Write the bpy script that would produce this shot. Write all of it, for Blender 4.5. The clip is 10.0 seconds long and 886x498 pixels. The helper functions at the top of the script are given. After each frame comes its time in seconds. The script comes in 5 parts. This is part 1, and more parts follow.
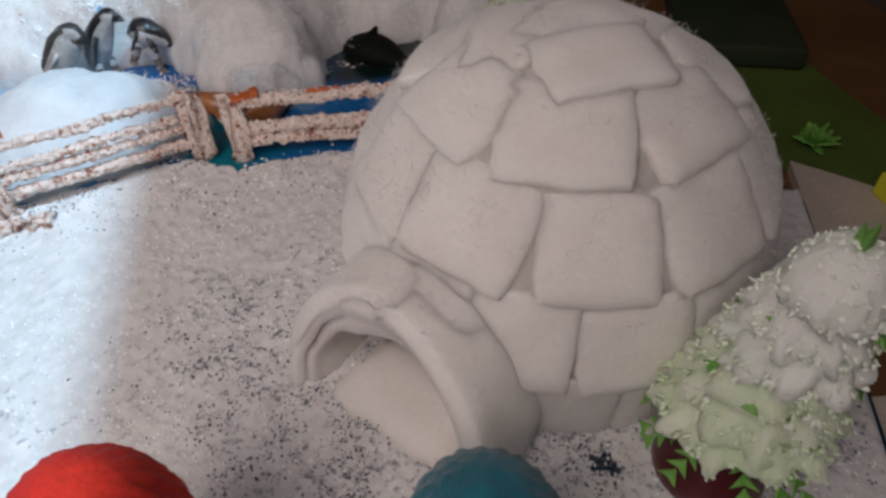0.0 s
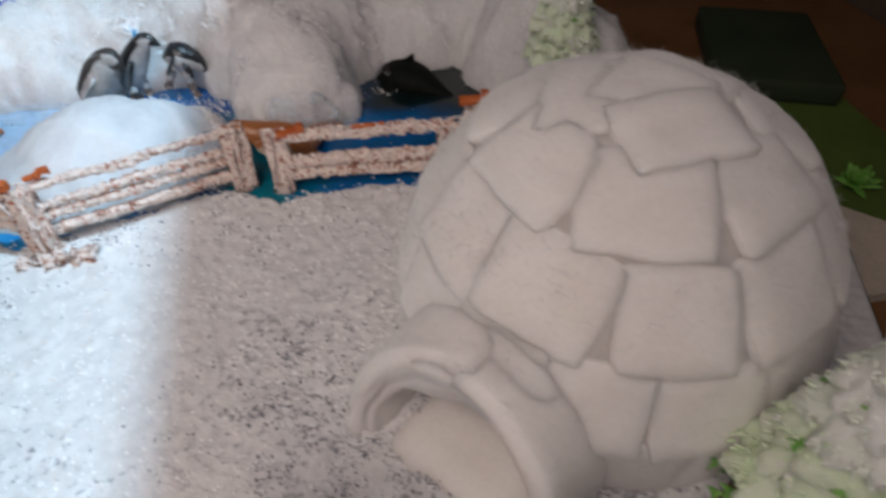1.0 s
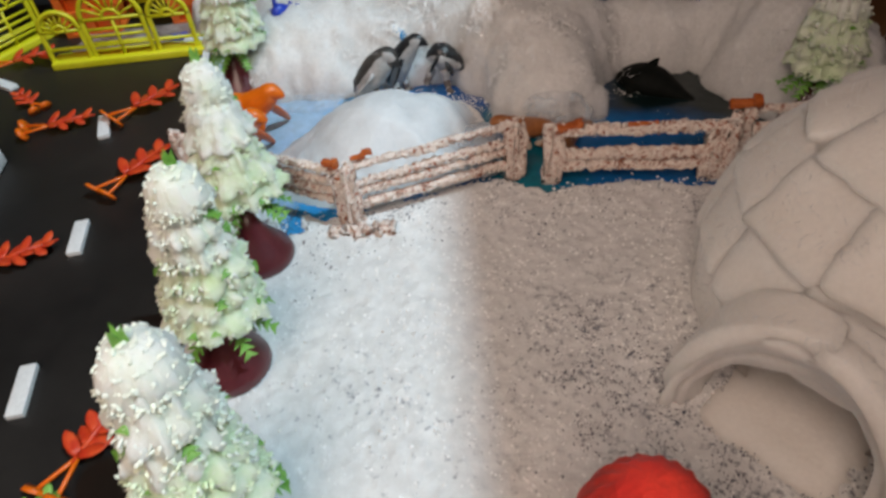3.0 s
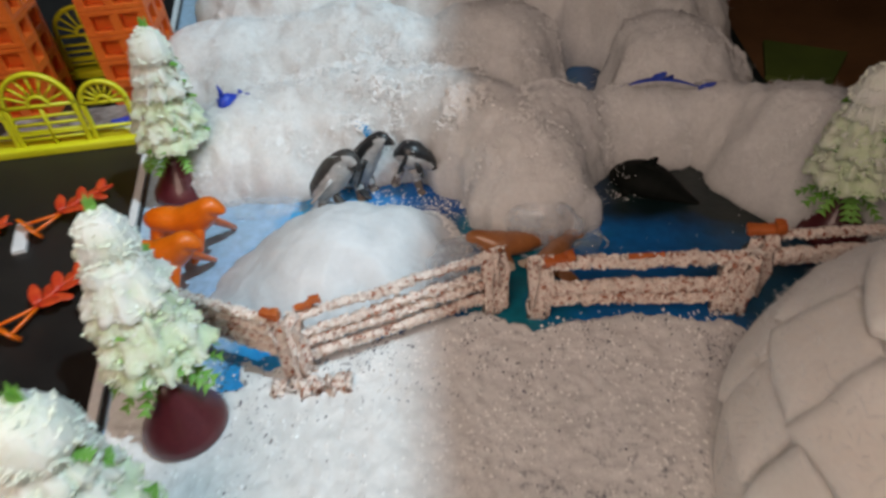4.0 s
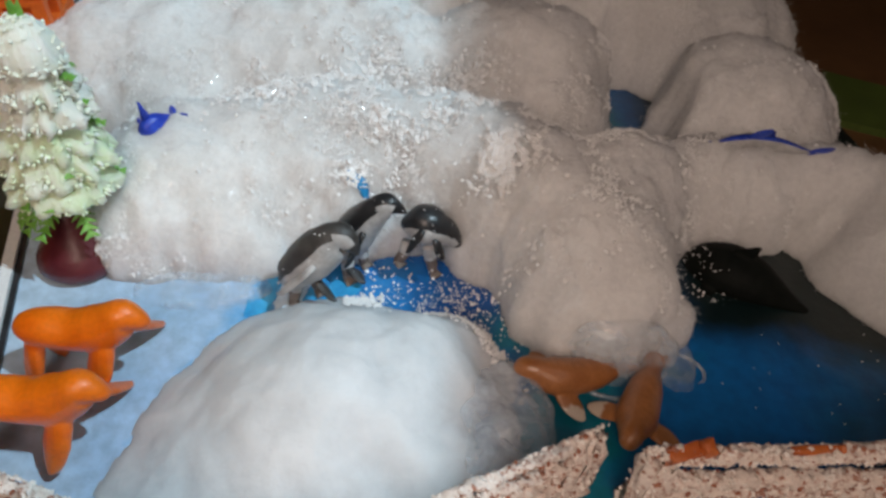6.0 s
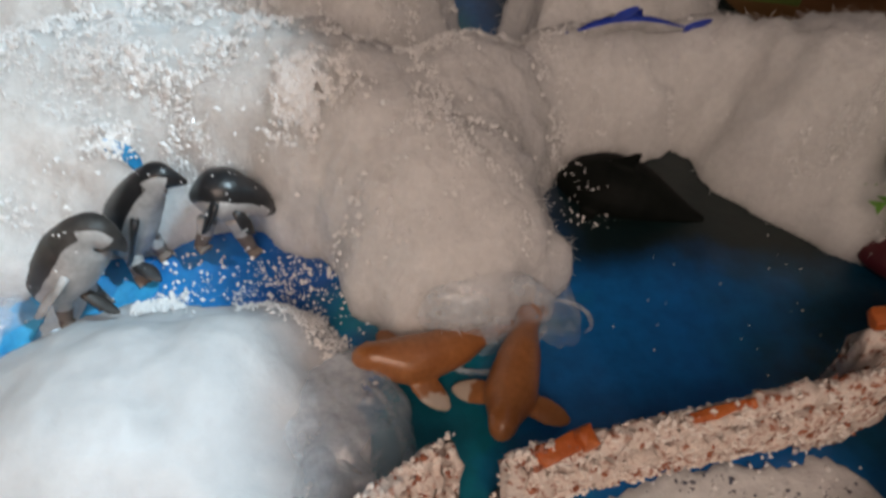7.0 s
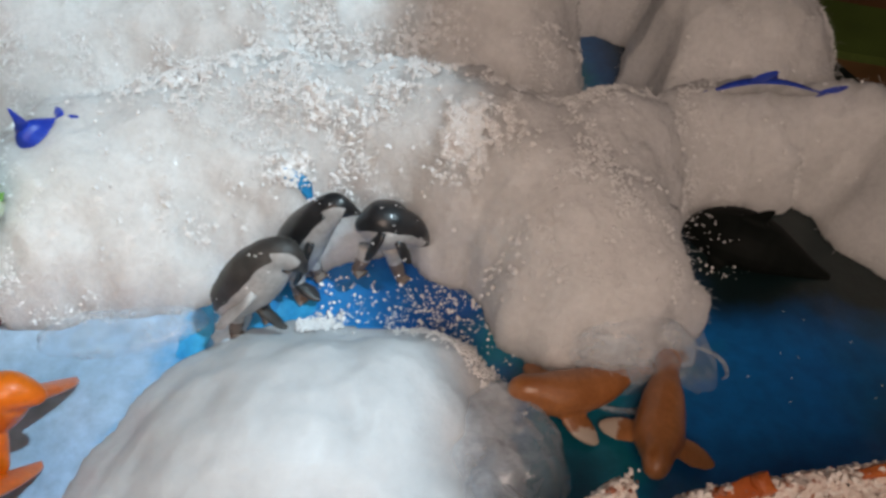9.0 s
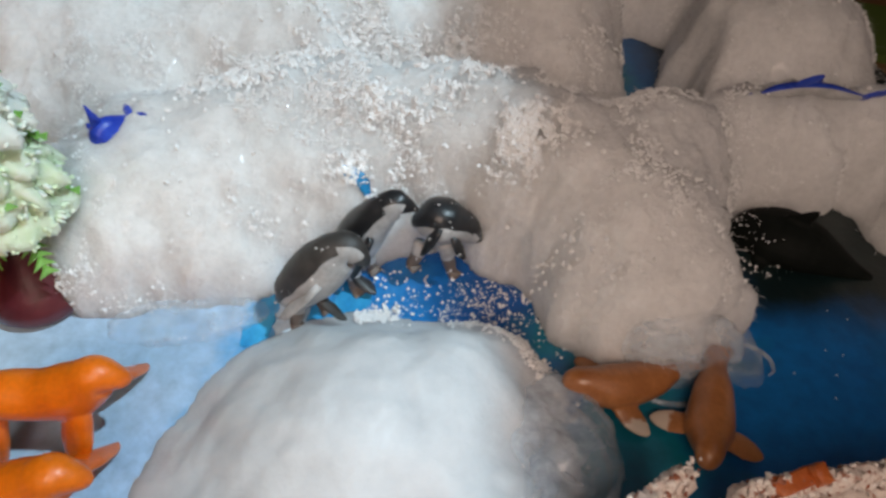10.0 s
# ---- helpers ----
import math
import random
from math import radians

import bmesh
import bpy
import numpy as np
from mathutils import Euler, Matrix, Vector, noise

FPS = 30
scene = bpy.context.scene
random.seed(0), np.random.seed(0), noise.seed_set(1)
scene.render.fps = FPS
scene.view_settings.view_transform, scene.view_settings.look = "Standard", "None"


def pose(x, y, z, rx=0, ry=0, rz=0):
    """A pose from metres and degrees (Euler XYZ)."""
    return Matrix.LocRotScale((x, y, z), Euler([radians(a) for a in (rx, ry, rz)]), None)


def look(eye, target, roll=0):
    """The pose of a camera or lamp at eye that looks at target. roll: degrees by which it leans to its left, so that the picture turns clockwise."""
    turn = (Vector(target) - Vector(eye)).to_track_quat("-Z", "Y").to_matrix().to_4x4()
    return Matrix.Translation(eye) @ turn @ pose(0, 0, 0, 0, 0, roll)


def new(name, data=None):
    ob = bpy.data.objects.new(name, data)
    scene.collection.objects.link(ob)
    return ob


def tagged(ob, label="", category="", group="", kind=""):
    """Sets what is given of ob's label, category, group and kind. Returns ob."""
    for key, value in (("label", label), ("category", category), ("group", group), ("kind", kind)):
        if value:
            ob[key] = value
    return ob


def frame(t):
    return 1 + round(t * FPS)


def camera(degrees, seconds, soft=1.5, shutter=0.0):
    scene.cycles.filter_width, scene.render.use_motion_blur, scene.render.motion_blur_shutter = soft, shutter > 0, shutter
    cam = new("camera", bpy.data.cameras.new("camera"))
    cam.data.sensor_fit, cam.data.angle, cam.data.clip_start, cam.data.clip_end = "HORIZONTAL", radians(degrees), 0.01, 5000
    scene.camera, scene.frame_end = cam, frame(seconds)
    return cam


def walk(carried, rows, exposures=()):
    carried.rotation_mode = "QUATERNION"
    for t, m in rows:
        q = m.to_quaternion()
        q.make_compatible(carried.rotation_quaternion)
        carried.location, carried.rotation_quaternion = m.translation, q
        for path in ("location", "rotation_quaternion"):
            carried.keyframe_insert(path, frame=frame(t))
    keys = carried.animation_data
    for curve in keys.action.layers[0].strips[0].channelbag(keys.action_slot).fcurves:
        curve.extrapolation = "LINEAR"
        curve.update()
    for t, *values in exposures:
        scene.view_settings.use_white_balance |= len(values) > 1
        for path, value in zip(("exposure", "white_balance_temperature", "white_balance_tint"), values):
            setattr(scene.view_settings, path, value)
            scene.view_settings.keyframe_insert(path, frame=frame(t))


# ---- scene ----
cam = camera(68.4, 10.0, soft=2.9, shutter=0.4)
PATH = [
    (0, (0.0106, 0.0028, 0.1932), (0.0023, 0.2188, -0.0148), -1.62),
    (0.5, (0.0017, 0.0054, 0.1923), (-0.0021, 0.2184, -0.0189), -0.02),
    (0.7, (-0.0032, 0.0139, 0.2036), (0.0023, 0.2229, -0.0115), 1.26),
    (1, (-0.0125, 0.0162, 0.2068), (-0.0184, 0.2313, -0.0022), -0.27),
    (1.2, (-0.0383, 0.0085, 0.2019), (-0.0401, 0.2301, -0.0003), 1.75),
    (1.5, (-0.0509, 0.0099, 0.2092), (-0.0697, 0.2265, 0.0024), -0.12),
    (1.7, (-0.0742, -0.0019, 0.2009), (-0.0965, 0.2202, 0.0004), -0.28),
    (2, (-0.0840, -0.0193, 0.2042), (-0.1292, 0.1933, -0.0027), -1.28),
    (2.2, (-0.0939, -0.0242, 0.2111), (-0.1447, 0.1843, 0.0015), -2.25),
    (3.3, (-0.0870, -0.0030, 0.2250), (-0.1375, 0.2129, 0.0229), -5.19),
    (3.5, (-0.0831, 0.0143, 0.2289), (-0.1324, 0.2365, 0.0334), -4.68),
    (3.8, (-0.0884, 0.0361, 0.2280), (-0.1408, 0.2581, 0.0331), -4.89),
    (4, (-0.0955, 0.0611, 0.2226), (-0.1428, 0.2822, 0.0255), -4.43),
    (4.5, (-0.1096, 0.1037, 0.2045), (-0.1381, 0.3216, 0.0004), -0.50),
    (4.8, (-0.1240, 0.1276, 0.2031), (-0.1449, 0.3411, -0.0066), 1.81),
    (5, (-0.1332, 0.1440, 0.2010), (-0.1510, 0.3601, -0.0062), 1.97),
    (5.2, (-0.1445, 0.1577, 0.1998), (-0.1585, 0.3740, -0.0076), 3.04),
    (6.3, (-0.1582, 0.1730, 0.1899), (-0.1680, 0.3874, -0.0197), 4.67),
    (6.5, (-0.1416, 0.1756, 0.1834), (-0.1491, 0.3916, -0.0246), 3.82),
    (6.7, (-0.1320, 0.1922, 0.1740), (-0.1169, 0.3993, -0.0425), 5.01),
    (6.8, (-0.1242, 0.2043, 0.1677), (-0.1028, 0.4080, -0.0514), 3.70),
    (6.9, (-0.1233, 0.2130, 0.1678), (-0.0998, 0.4101, -0.0571), 2.61),
    (7, (-0.1225, 0.2156, 0.1650), (-0.1013, 0.4083, -0.0639), 1.39),
    (7.2, (-0.1232, 0.2182, 0.1585), (-0.1024, 0.4072, -0.0736), 1.62),
    (7.5, (-0.1218, 0.2223, 0.1597), (-0.0990, 0.4054, -0.0769), 1.73),
    (8, (-0.1188, 0.2261, 0.1610), (-0.0941, 0.4120, -0.0732), 1.76),
    (8.2, (-0.1266, 0.2209, 0.1629), (-0.1047, 0.4158, -0.0641), 1.20),
    (8.5, (-0.1406, 0.2206, 0.1760), (-0.1259, 0.4173, -0.0501), 1.66),
    (8.7, (-0.1494, 0.2134, 0.1756), (-0.1404, 0.4168, -0.0448), 1.45),
    (9, (-0.1602, 0.2123, 0.1768), (-0.1530, 0.4137, -0.0454), 2.18),
    (9.5, (-0.1675, 0.2095, 0.1788), (-0.1635, 0.4097, -0.0446), 1.90),
    (10, (-0.1743, 0.2070, 0.1813), (-0.1725, 0.4077, -0.0417), 1.74),
]

walk(cam, [(t, look(eye, target, roll)) for t, eye, target, roll in PATH],
     ((0, 0.0, 5900, 8), (1, 0.0, 5950, 8), (1.5, -0.12, 6250, 9), (2, -0.24, 6550, 10), (2.2, -0.25, 6600, 10), (3.3, -0.20, 6850, 10), (5, -0.20, 6850, 10), (6.5, -0.12, 6850, 10), (7.2, -0.04, 6850, 10), (8, -0.09, 6850, 10), (10, -0.10, 6850, 10)))

# ---- light: daylight through an added window, a warm fill lamp added out of view ----
ROOM_TURN = 13.5          # the room stands turned to the model by this angle
world = bpy.data.worlds.new("sky")
scene.world = world
world.use_nodes = True
wn = world.node_tree.nodes
sky = wn.new("ShaderNodeTexSky")
sky.sky_type = "NISHITA"
sky.sun_disc = False
sky.sun_elevation = radians(58.1)
sky.sun_rotation = radians(90 - ROOM_TURN + 21.8)
world.node_tree.links.new(sky.outputs["Color"], wn["Background"].inputs["Color"])
wn["Background"].inputs["Strength"].default_value = 0.075

sun_data = bpy.data.lights.new("sun", "SUN")
sun_data.energy, sun_data.angle, sun_data.color = 2.7, radians(1.4), (0.60, 0.84, 1.0)
sun = new("sun", sun_data)
sun.matrix_world = pose(0, 0, 0, 0, 0, ROOM_TURN) @ look((2.0, -0.8, 2.0 * math.tan(radians(60))), (0, 0, 0))

# unseen lamp added to fill the side that the daylight doesn't reach
lamp_data = bpy.data.lights.new("unseen_fill_light", "AREA")
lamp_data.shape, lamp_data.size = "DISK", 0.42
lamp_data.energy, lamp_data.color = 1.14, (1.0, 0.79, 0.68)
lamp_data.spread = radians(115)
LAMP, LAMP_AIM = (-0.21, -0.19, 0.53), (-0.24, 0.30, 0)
lamp_light = new("unseen_fill_light", lamp_data)
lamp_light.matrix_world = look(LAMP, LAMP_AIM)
scene.view_settings.exposure = 0.0


# ---- materials ----
def nodes_of(name):
    m = bpy.data.materials.new(name)
    m.use_nodes = True
    return m, m.node_tree, m.node_tree.nodes["Principled BSDF"]


def coord(tree, scale):
    """A noise over the object's own coordinates, of that many waves a metre."""
    tc = tree.nodes.new("ShaderNodeTexCoord")
    n = tree.nodes.new("ShaderNodeTexNoise")
    n.inputs["Scale"].default_value = scale
    n.inputs["Detail"].default_value = 5.0
    n.inputs["Roughness"].default_value = 0.6
    tree.links.new(tc.outputs["Object"], n.inputs["Vector"])
    return n


def ramp(tree, source, stops):
    r = tree.nodes.new("ShaderNodeValToRGB")
    el = r.color_ramp.elements
    while len(el) < len(stops):
        el.new(0.5)
    for e, (at, c) in zip(el, stops):
        e.position, e.color = at, (*c, 1) if len(c) == 3 else (c[0],) * 3 + (1,)
    tree.links.new(source, r.inputs["Fac"])
    return r.outputs["Color"]


def mixed(tree, fac, a, b, kind="MIX"):
    m = tree.nodes.new("ShaderNodeMix")
    m.data_type, m.blend_type = "RGBA", kind
    for socket, value in ((m.inputs[0], fac), (m.inputs[6], a), (m.inputs[7], b)):
        if hasattr(value, "is_output"):
            tree.links.new(value, socket)
        elif isinstance(value, (int, float)):
            socket.default_value = value
        else:
            socket.default_value = (*value, 1)
    return m.outputs[2]


def bump(tree, bsdf, height, strength, distance):
    b = tree.nodes.new("ShaderNodeBump")
    b.inputs["Strength"].default_value, b.inputs["Distance"].default_value = strength, distance
    tree.links.new(height, b.inputs["Height"])
    tree.links.new(b.outputs["Normal"], bsdf.inputs["Normal"])


def surface(name, low, high, rough=0.6, grain=60.0, fine=600.0, relief=0.0004, coat=0.0, metal=0.0, sheen=0.0, dots=0.82):
    """A surface whose colour wanders between two tones at a coarse scale and a fine one, with fine relief."""
    m, tree, bsdf = nodes_of(name)
    a, b = coord(tree, grain), coord(tree, fine)
    tone = ramp(tree, a.outputs["Fac"], ((0.35, low), (0.65, high)))
    speck = ramp(tree, b.outputs["Fac"], ((0.3, (dots,)), (0.7, (1.0,))))
    tree.links.new(mixed(tree, 1.0, tone, speck, "MULTIPLY"), bsdf.inputs["Base Color"])
    rr = tree.nodes.new("ShaderNodeMapRange")
    rr.inputs["To Min"].default_value, rr.inputs["To Max"].default_value = max(0.03, rough - 0.08), min(1, rough + 0.08)
    tree.links.new(a.outputs["Fac"], rr.inputs["Value"])
    tree.links.new(rr.outputs["Result"], bsdf.inputs["Roughness"])
    bsdf.inputs["Metallic"].default_value = metal
    bsdf.inputs["Coat Weight"].default_value = coat
    bsdf.inputs["Coat Roughness"].default_value = 0.12
    bsdf.inputs["Sheen Weight"].default_value = sheen
    if relief:
        bump(tree, bsdf, b.outputs["Fac"], 0.6, relief)
    return m


def speckled(name, pale, dark, scale, least, most, patches, rough=0.85, relief=0.001, centre=None, reach=0.1, edge=0.09):
    """A pale, grainy cover through which dark specks show, thicker in some patches and round a centre."""
    m, tree, bsdf = nodes_of(name)
    specks, where, tint = coord(tree, scale), coord(tree, patches), coord(tree, patches * 10)
    specks.inputs["Detail"].default_value = 3.0
    sub = tree.nodes.new("ShaderNodeMapRange")
    sub.inputs["From Min"].default_value, sub.inputs["From Max"].default_value = 0.3, 0.7
    sub.inputs["To Min"].default_value, sub.inputs["To Max"].default_value = least, most
    thick = where.outputs["Fac"]
    if centre:
        tc = tree.nodes.new("ShaderNodeTexCoord")
        far = tree.nodes.new("ShaderNodeVectorMath")
        far.operation = "DISTANCE"
        far.inputs[1].default_value = centre
        tree.links.new(tc.outputs["Object"], far.inputs[0])
        near = tree.nodes.new("ShaderNodeMapRange")
        near.inputs["From Max"].default_value = reach
        near.inputs["To Min"].default_value, near.inputs["To Max"].default_value = 0.34, -0.06
        tree.links.new(far.outputs["Value"], near.inputs["Value"])
        both = tree.nodes.new("ShaderNodeMath")
        tree.links.new(thick, both.inputs[0])
        tree.links.new(near.outputs["Result"], both.inputs[1])
        thick = both.outputs[0]
    tree.links.new(thick, sub.inputs["Value"])
    gt = tree.nodes.new("ShaderNodeMath")
    gt.operation = "SUBTRACT"
    tree.links.new(specks.outputs["Fac"], gt.inputs[0])
    tree.links.new(sub.outputs["Result"], gt.inputs[1])
    mask = ramp(tree, gt.outputs[0], ((0.0, (0.0,)), (edge, (1.0,))))
    base = ramp(tree, tint.outputs["Fac"], ((0.3, tuple(c * 0.80 for c in pale)), (0.7, pale)))
    tree.links.new(mixed(tree, mask, base, dark), bsdf.inputs["Base Color"])
    bsdf.inputs["Roughness"].default_value = rough
    bump(tree, bsdf, specks.outputs["Fac"], 0.7, relief)
    return m


M_SNOW = speckled("snow_grains", (0.82, 0.82, 0.82), (0.12, 0.13, 0.17), 330, 0.73, 0.515, 14, relief=0.0010, centre=(0.015, 0.115, 0.0), reach=0.17, edge=0.22)
M_CRUMB = surface("snow_crumb", (0.92, 0.92, 0.92), (0.96, 0.96, 0.96), 0.4, 80, 900, 0.0001, coat=0.4, dots=0.97)
M_FLOCK = speckled("flocked_snow_on_brown", (0.89, 0.77, 0.70), (0.36, 0.12, 0.06), 480, 0.60, 0.45, 60, relief=0.0013, edge=0.16)
M_SMUT = surface("dark_blue_grey_crumb", (0.10, 0.12, 0.17), (0.22, 0.20, 0.22), 0.8, 300, 900, 0.0001)
M_FLECK = surface("pale_flock_crumb", (0.86, 0.78, 0.72), (0.94, 0.88, 0.84), 0.85, 300, 900, 0.0001, dots=0.95)
M_BARE = surface("brown_flock_crumb", (0.30, 0.11, 0.07), (0.50, 0.20, 0.12), 0.8, 300, 900, 0.0001)
M_RUST = surface("orange_brown_plastic", (0.48, 0.10, 0.02), (0.62, 0.17, 0.04), 0.45, 90, 700)


def cotton():
    """Matted cotton wool, wet and shiny in small patches."""
    m, tree, bsdf = nodes_of("cotton_wool")
    a, fine, wet = coord(tree, 28), coord(tree, 420), coord(tree, 190)
    wet.inputs["Detail"].default_value = 8.0
    tone = ramp(tree, a.outputs["Fac"], ((0.35, (0.78, 0.78, 0.775)), (0.65, (0.88, 0.875, 0.87))))
    dots = ramp(tree, fine.outputs["Fac"], ((0.35, (0.92,)), (0.62, (1.0,))))
    tree.links.new(mixed(tree, 1.0, tone, dots, "MULTIPLY"), bsdf.inputs["Base Color"])
    bsdf.inputs["Roughness"].default_value = 0.9
    tree.links.new(ramp(tree, wet.outputs["Fac"], ((0.54, (0.0,)), (0.62, (0.7,)))), bsdf.inputs["Coat Weight"])
    bsdf.inputs["Coat Roughness"].default_value = 0.10
    both = tree.nodes.new("ShaderNodeMath")
    tree.links.new(fine.outputs["Fac"], both.inputs[0])
    tree.links.new(wet.outputs["Fac"], both.inputs[1])
    bump(tree, bsdf, both.outputs[0], 0.6, 0.0016)
    return m


def milky(m, weight, depth):
    """Lets light soak into a surface, over that many metres."""
    bsdf = m.node_tree.nodes["Principled BSDF"]
    bsdf.inputs["Subsurface Weight"].default_value = weight
    bsdf.inputs["Subsurface Radius"].default_value = (1.0, 1.0, 1.0)
    bsdf.inputs["Subsurface Scale"].default_value = depth
    return m


M_COTTON = milky(cotton(), 1.0, 0.020)
M_FELT = milky(surface("white_felt", (0.87, 0.83, 0.785), (0.93, 0.90, 0.865), 0.95, 40, 500, 0.0003, sheen=0.3, dots=0.94), 0.9, 0.010)
M_FLOE = milky(surface("frosted_floe", (0.66, 0.685, 0.71), (0.76, 0.78, 0.805), 0.7, 38, 300, 0.0008, dots=0.95), 0.9, 0.020)
M_FLOE.node_tree.nodes["Principled BSDF"].inputs["Coat Weight"].default_value = 0.06
M_FLOE.node_tree.nodes["Principled BSDF"].inputs["Coat Roughness"].default_value = 0.25
M_WHALE = surface("matt_black_rubber", (0.004, 0.006, 0.005), (0.008, 0.010, 0.009), 0.65, 120, 900, 0.0002)
M_WHALE.node_tree.nodes["Principled BSDF"].inputs["Specular IOR Level"].default_value = 0.12
M_MAROON = surface("maroon_plastic", (0.085, 0.010, 0.016), (0.12, 0.018, 0.024), 0.4, 60, 500, 0.0002, coat=0.4)
M_GREEN = surface("green_plastic", (0.12, 0.34, 0.04), (0.24, 0.50, 0.10), 0.5, 200, 900)
M_TREE_SNOW = milky(surface("white_tree_flock", (0.83, 0.91, 0.77), (0.94, 0.97, 0.91), 0.9, 60, 700, 0.0008, dots=0.98), 0.8, 0.006)
M_TREE_MINT = milky(surface("mint_tree_flock", (0.68, 0.84, 0.54), (0.84, 0.92, 0.74), 0.9, 70, 700, 0.0010, dots=0.97), 0.8, 0.006)
M_GRAIN_SNOW = surface("white_flock_grain", (0.83, 0.91, 0.77), (0.94, 0.97, 0.91), 0.9, 60, 700, 0.0, dots=0.98)
M_GRAIN_MINT = surface("mint_flock_grain", (0.72, 0.87, 0.58), (0.86, 0.94, 0.76), 0.9, 70, 700, 0.0, dots=0.98)
M_ORANGE = surface("orange_plastic", (0.80, 0.135, 0.004), (0.90, 0.19, 0.008), 0.38, 70, 700, 0.0002, coat=0.3)
M_BRICK = surface("orange_red_plastic", (0.80, 0.13, 0.015), (0.90, 0.19, 0.025), 0.45, 70, 600, 0.0002, coat=0.2)
M_SEAL = surface("scuffed_brown_plastic", (0.36, 0.13, 0.04), (0.50, 0.20, 0.07), 0.36, 90, 700, 0.0003, coat=0.4)


def paint_tips(m):
    """Bare cream patches where the paint has worn off the ends of the fore flippers and the nose."""
    tree, bsdf = m.node_tree, m.node_tree.nodes["Principled BSDF"]
    old = bsdf.inputs["Base Color"].links[0].from_socket
    tc, sep = tree.nodes.new("ShaderNodeTexCoord"), tree.nodes.new("ShaderNodeSeparateXYZ")
    tree.links.new(tc.outputs["Object"], sep.inputs[0])
    side = tree.nodes.new("ShaderNodeMath")
    side.operation = "MULTIPLY_ADD"
    tree.links.new(coord(tree, 380).outputs["Fac"], side.inputs[0])
    side.inputs[1].default_value = 0.006
    neg = tree.nodes.new("ShaderNodeMath")
    neg.operation = "MULTIPLY"
    neg.inputs[1].default_value = -1.0
    tree.links.new(sep.outputs["Y"], neg.inputs[0])
    tree.links.new(neg.outputs[0], side.inputs[2])
    edge = tree.nodes.new("ShaderNodeMapRange")
    edge.inputs["From Min"].default_value, edge.inputs["From Max"].default_value = 0.0130, 0.0142
    tree.links.new(side.outputs[0], edge.inputs["Value"])
    tree.links.new(mixed(tree, edge.outputs["Result"], old, (0.72, 0.60, 0.48)), bsdf.inputs["Base Color"])


paint_tips(M_SEAL)
M_BLACK = surface("black_plastic", (0.012, 0.013, 0.015), (0.03, 0.03, 0.033), 0.35, 150, 900, 0.0002, coat=0.2)
M_SLATE = surface("worn_grey_brown_plastic", (0.030, 0.028, 0.027), (0.075, 0.07, 0.066), 0.5, 150, 900, 0.0002)
M_GREY = surface("pale_grey_plastic", (0.36, 0.36, 0.36), (0.60, 0.60, 0.60), 0.45, 120, 900, 0.0002)
M_SHANK = surface("brownish_grey_plastic", (0.13, 0.10, 0.085), (0.24, 0.19, 0.16), 0.5, 150, 900, 0.0002)
M_BLUE = surface("blue_plastic", (0.012, 0.04, 0.42), (0.03, 0.09, 0.62), 0.35, 120, 900, 0.0002)
M_YELLOW = surface("yellow_plastic", (0.74, 0.72, 0.015), (0.84, 0.80, 0.03), 0.42, 60, 700, 0.0002, coat=0.2)
M_RED = surface("red_wool", (0.66, 0.018, 0.008), (0.80, 0.035, 0.014), 0.9, 110, 900, 0.0008, sheen=0.04)
M_REDLEAF = surface("red_leaf_plastic", (0.58, 0.035, 0.012), (0.76, 0.09, 0.02), 0.45, 200, 900, 0.0002)
M_TEAL = surface("teal_wool", (0.006, 0.115, 0.17), (0.012, 0.17, 0.24), 0.8, 110, 900, 0.0008, sheen=0.3)
M_DARKBOARD = surface("black_card", (0.010, 0.0085, 0.008), (0.020, 0.017, 0.015), 0.5, 12, 300, 0.0001)
M_WHITE = surface("white_foam", (0.74, 0.74, 0.74), (0.84, 0.84, 0.84), 0.7, 60, 700, 0.0002)
M_PALE = surface("pale_card", (0.52, 0.46, 0.38), (0.62, 0.55, 0.46), 0.8, 30, 500, 0.0002)
M_GRASS = surface("green_card", (0.075, 0.12, 0.022), (0.11, 0.17, 0.03), 0.6, 25, 500, 0.0003)
M_DARKGREEN = surface("dark_green_cloth", (0.014, 0.026, 0.010), (0.024, 0.040, 0.016), 0.8, 30, 600, 0.0003)
M_WOOD = surface("brown_wood", (0.16, 0.075, 0.028), (0.24, 0.12, 0.05), 0.5, 14, 140, 0.0003)
M_WALL = surface("dull_wall_paint", (0.12, 0.085, 0.06), (0.16, 0.115, 0.085), 0.85, 3, 60, 0.0006)
M_CEIL = surface("ceiling_paint", (0.36, 0.33, 0.30), (0.42, 0.38, 0.35), 0.9, 3, 60, 0.0004)
M_FLOOR = surface("floor_tiles", (0.20, 0.17, 0.14), (0.28, 0.24, 0.20), 0.5, 4, 60, 0.0003)
M_PINK = surface("pink_card", (0.72, 0.06, 0.28), (0.80, 0.10, 0.36), 0.5, 60, 400, 0.0)


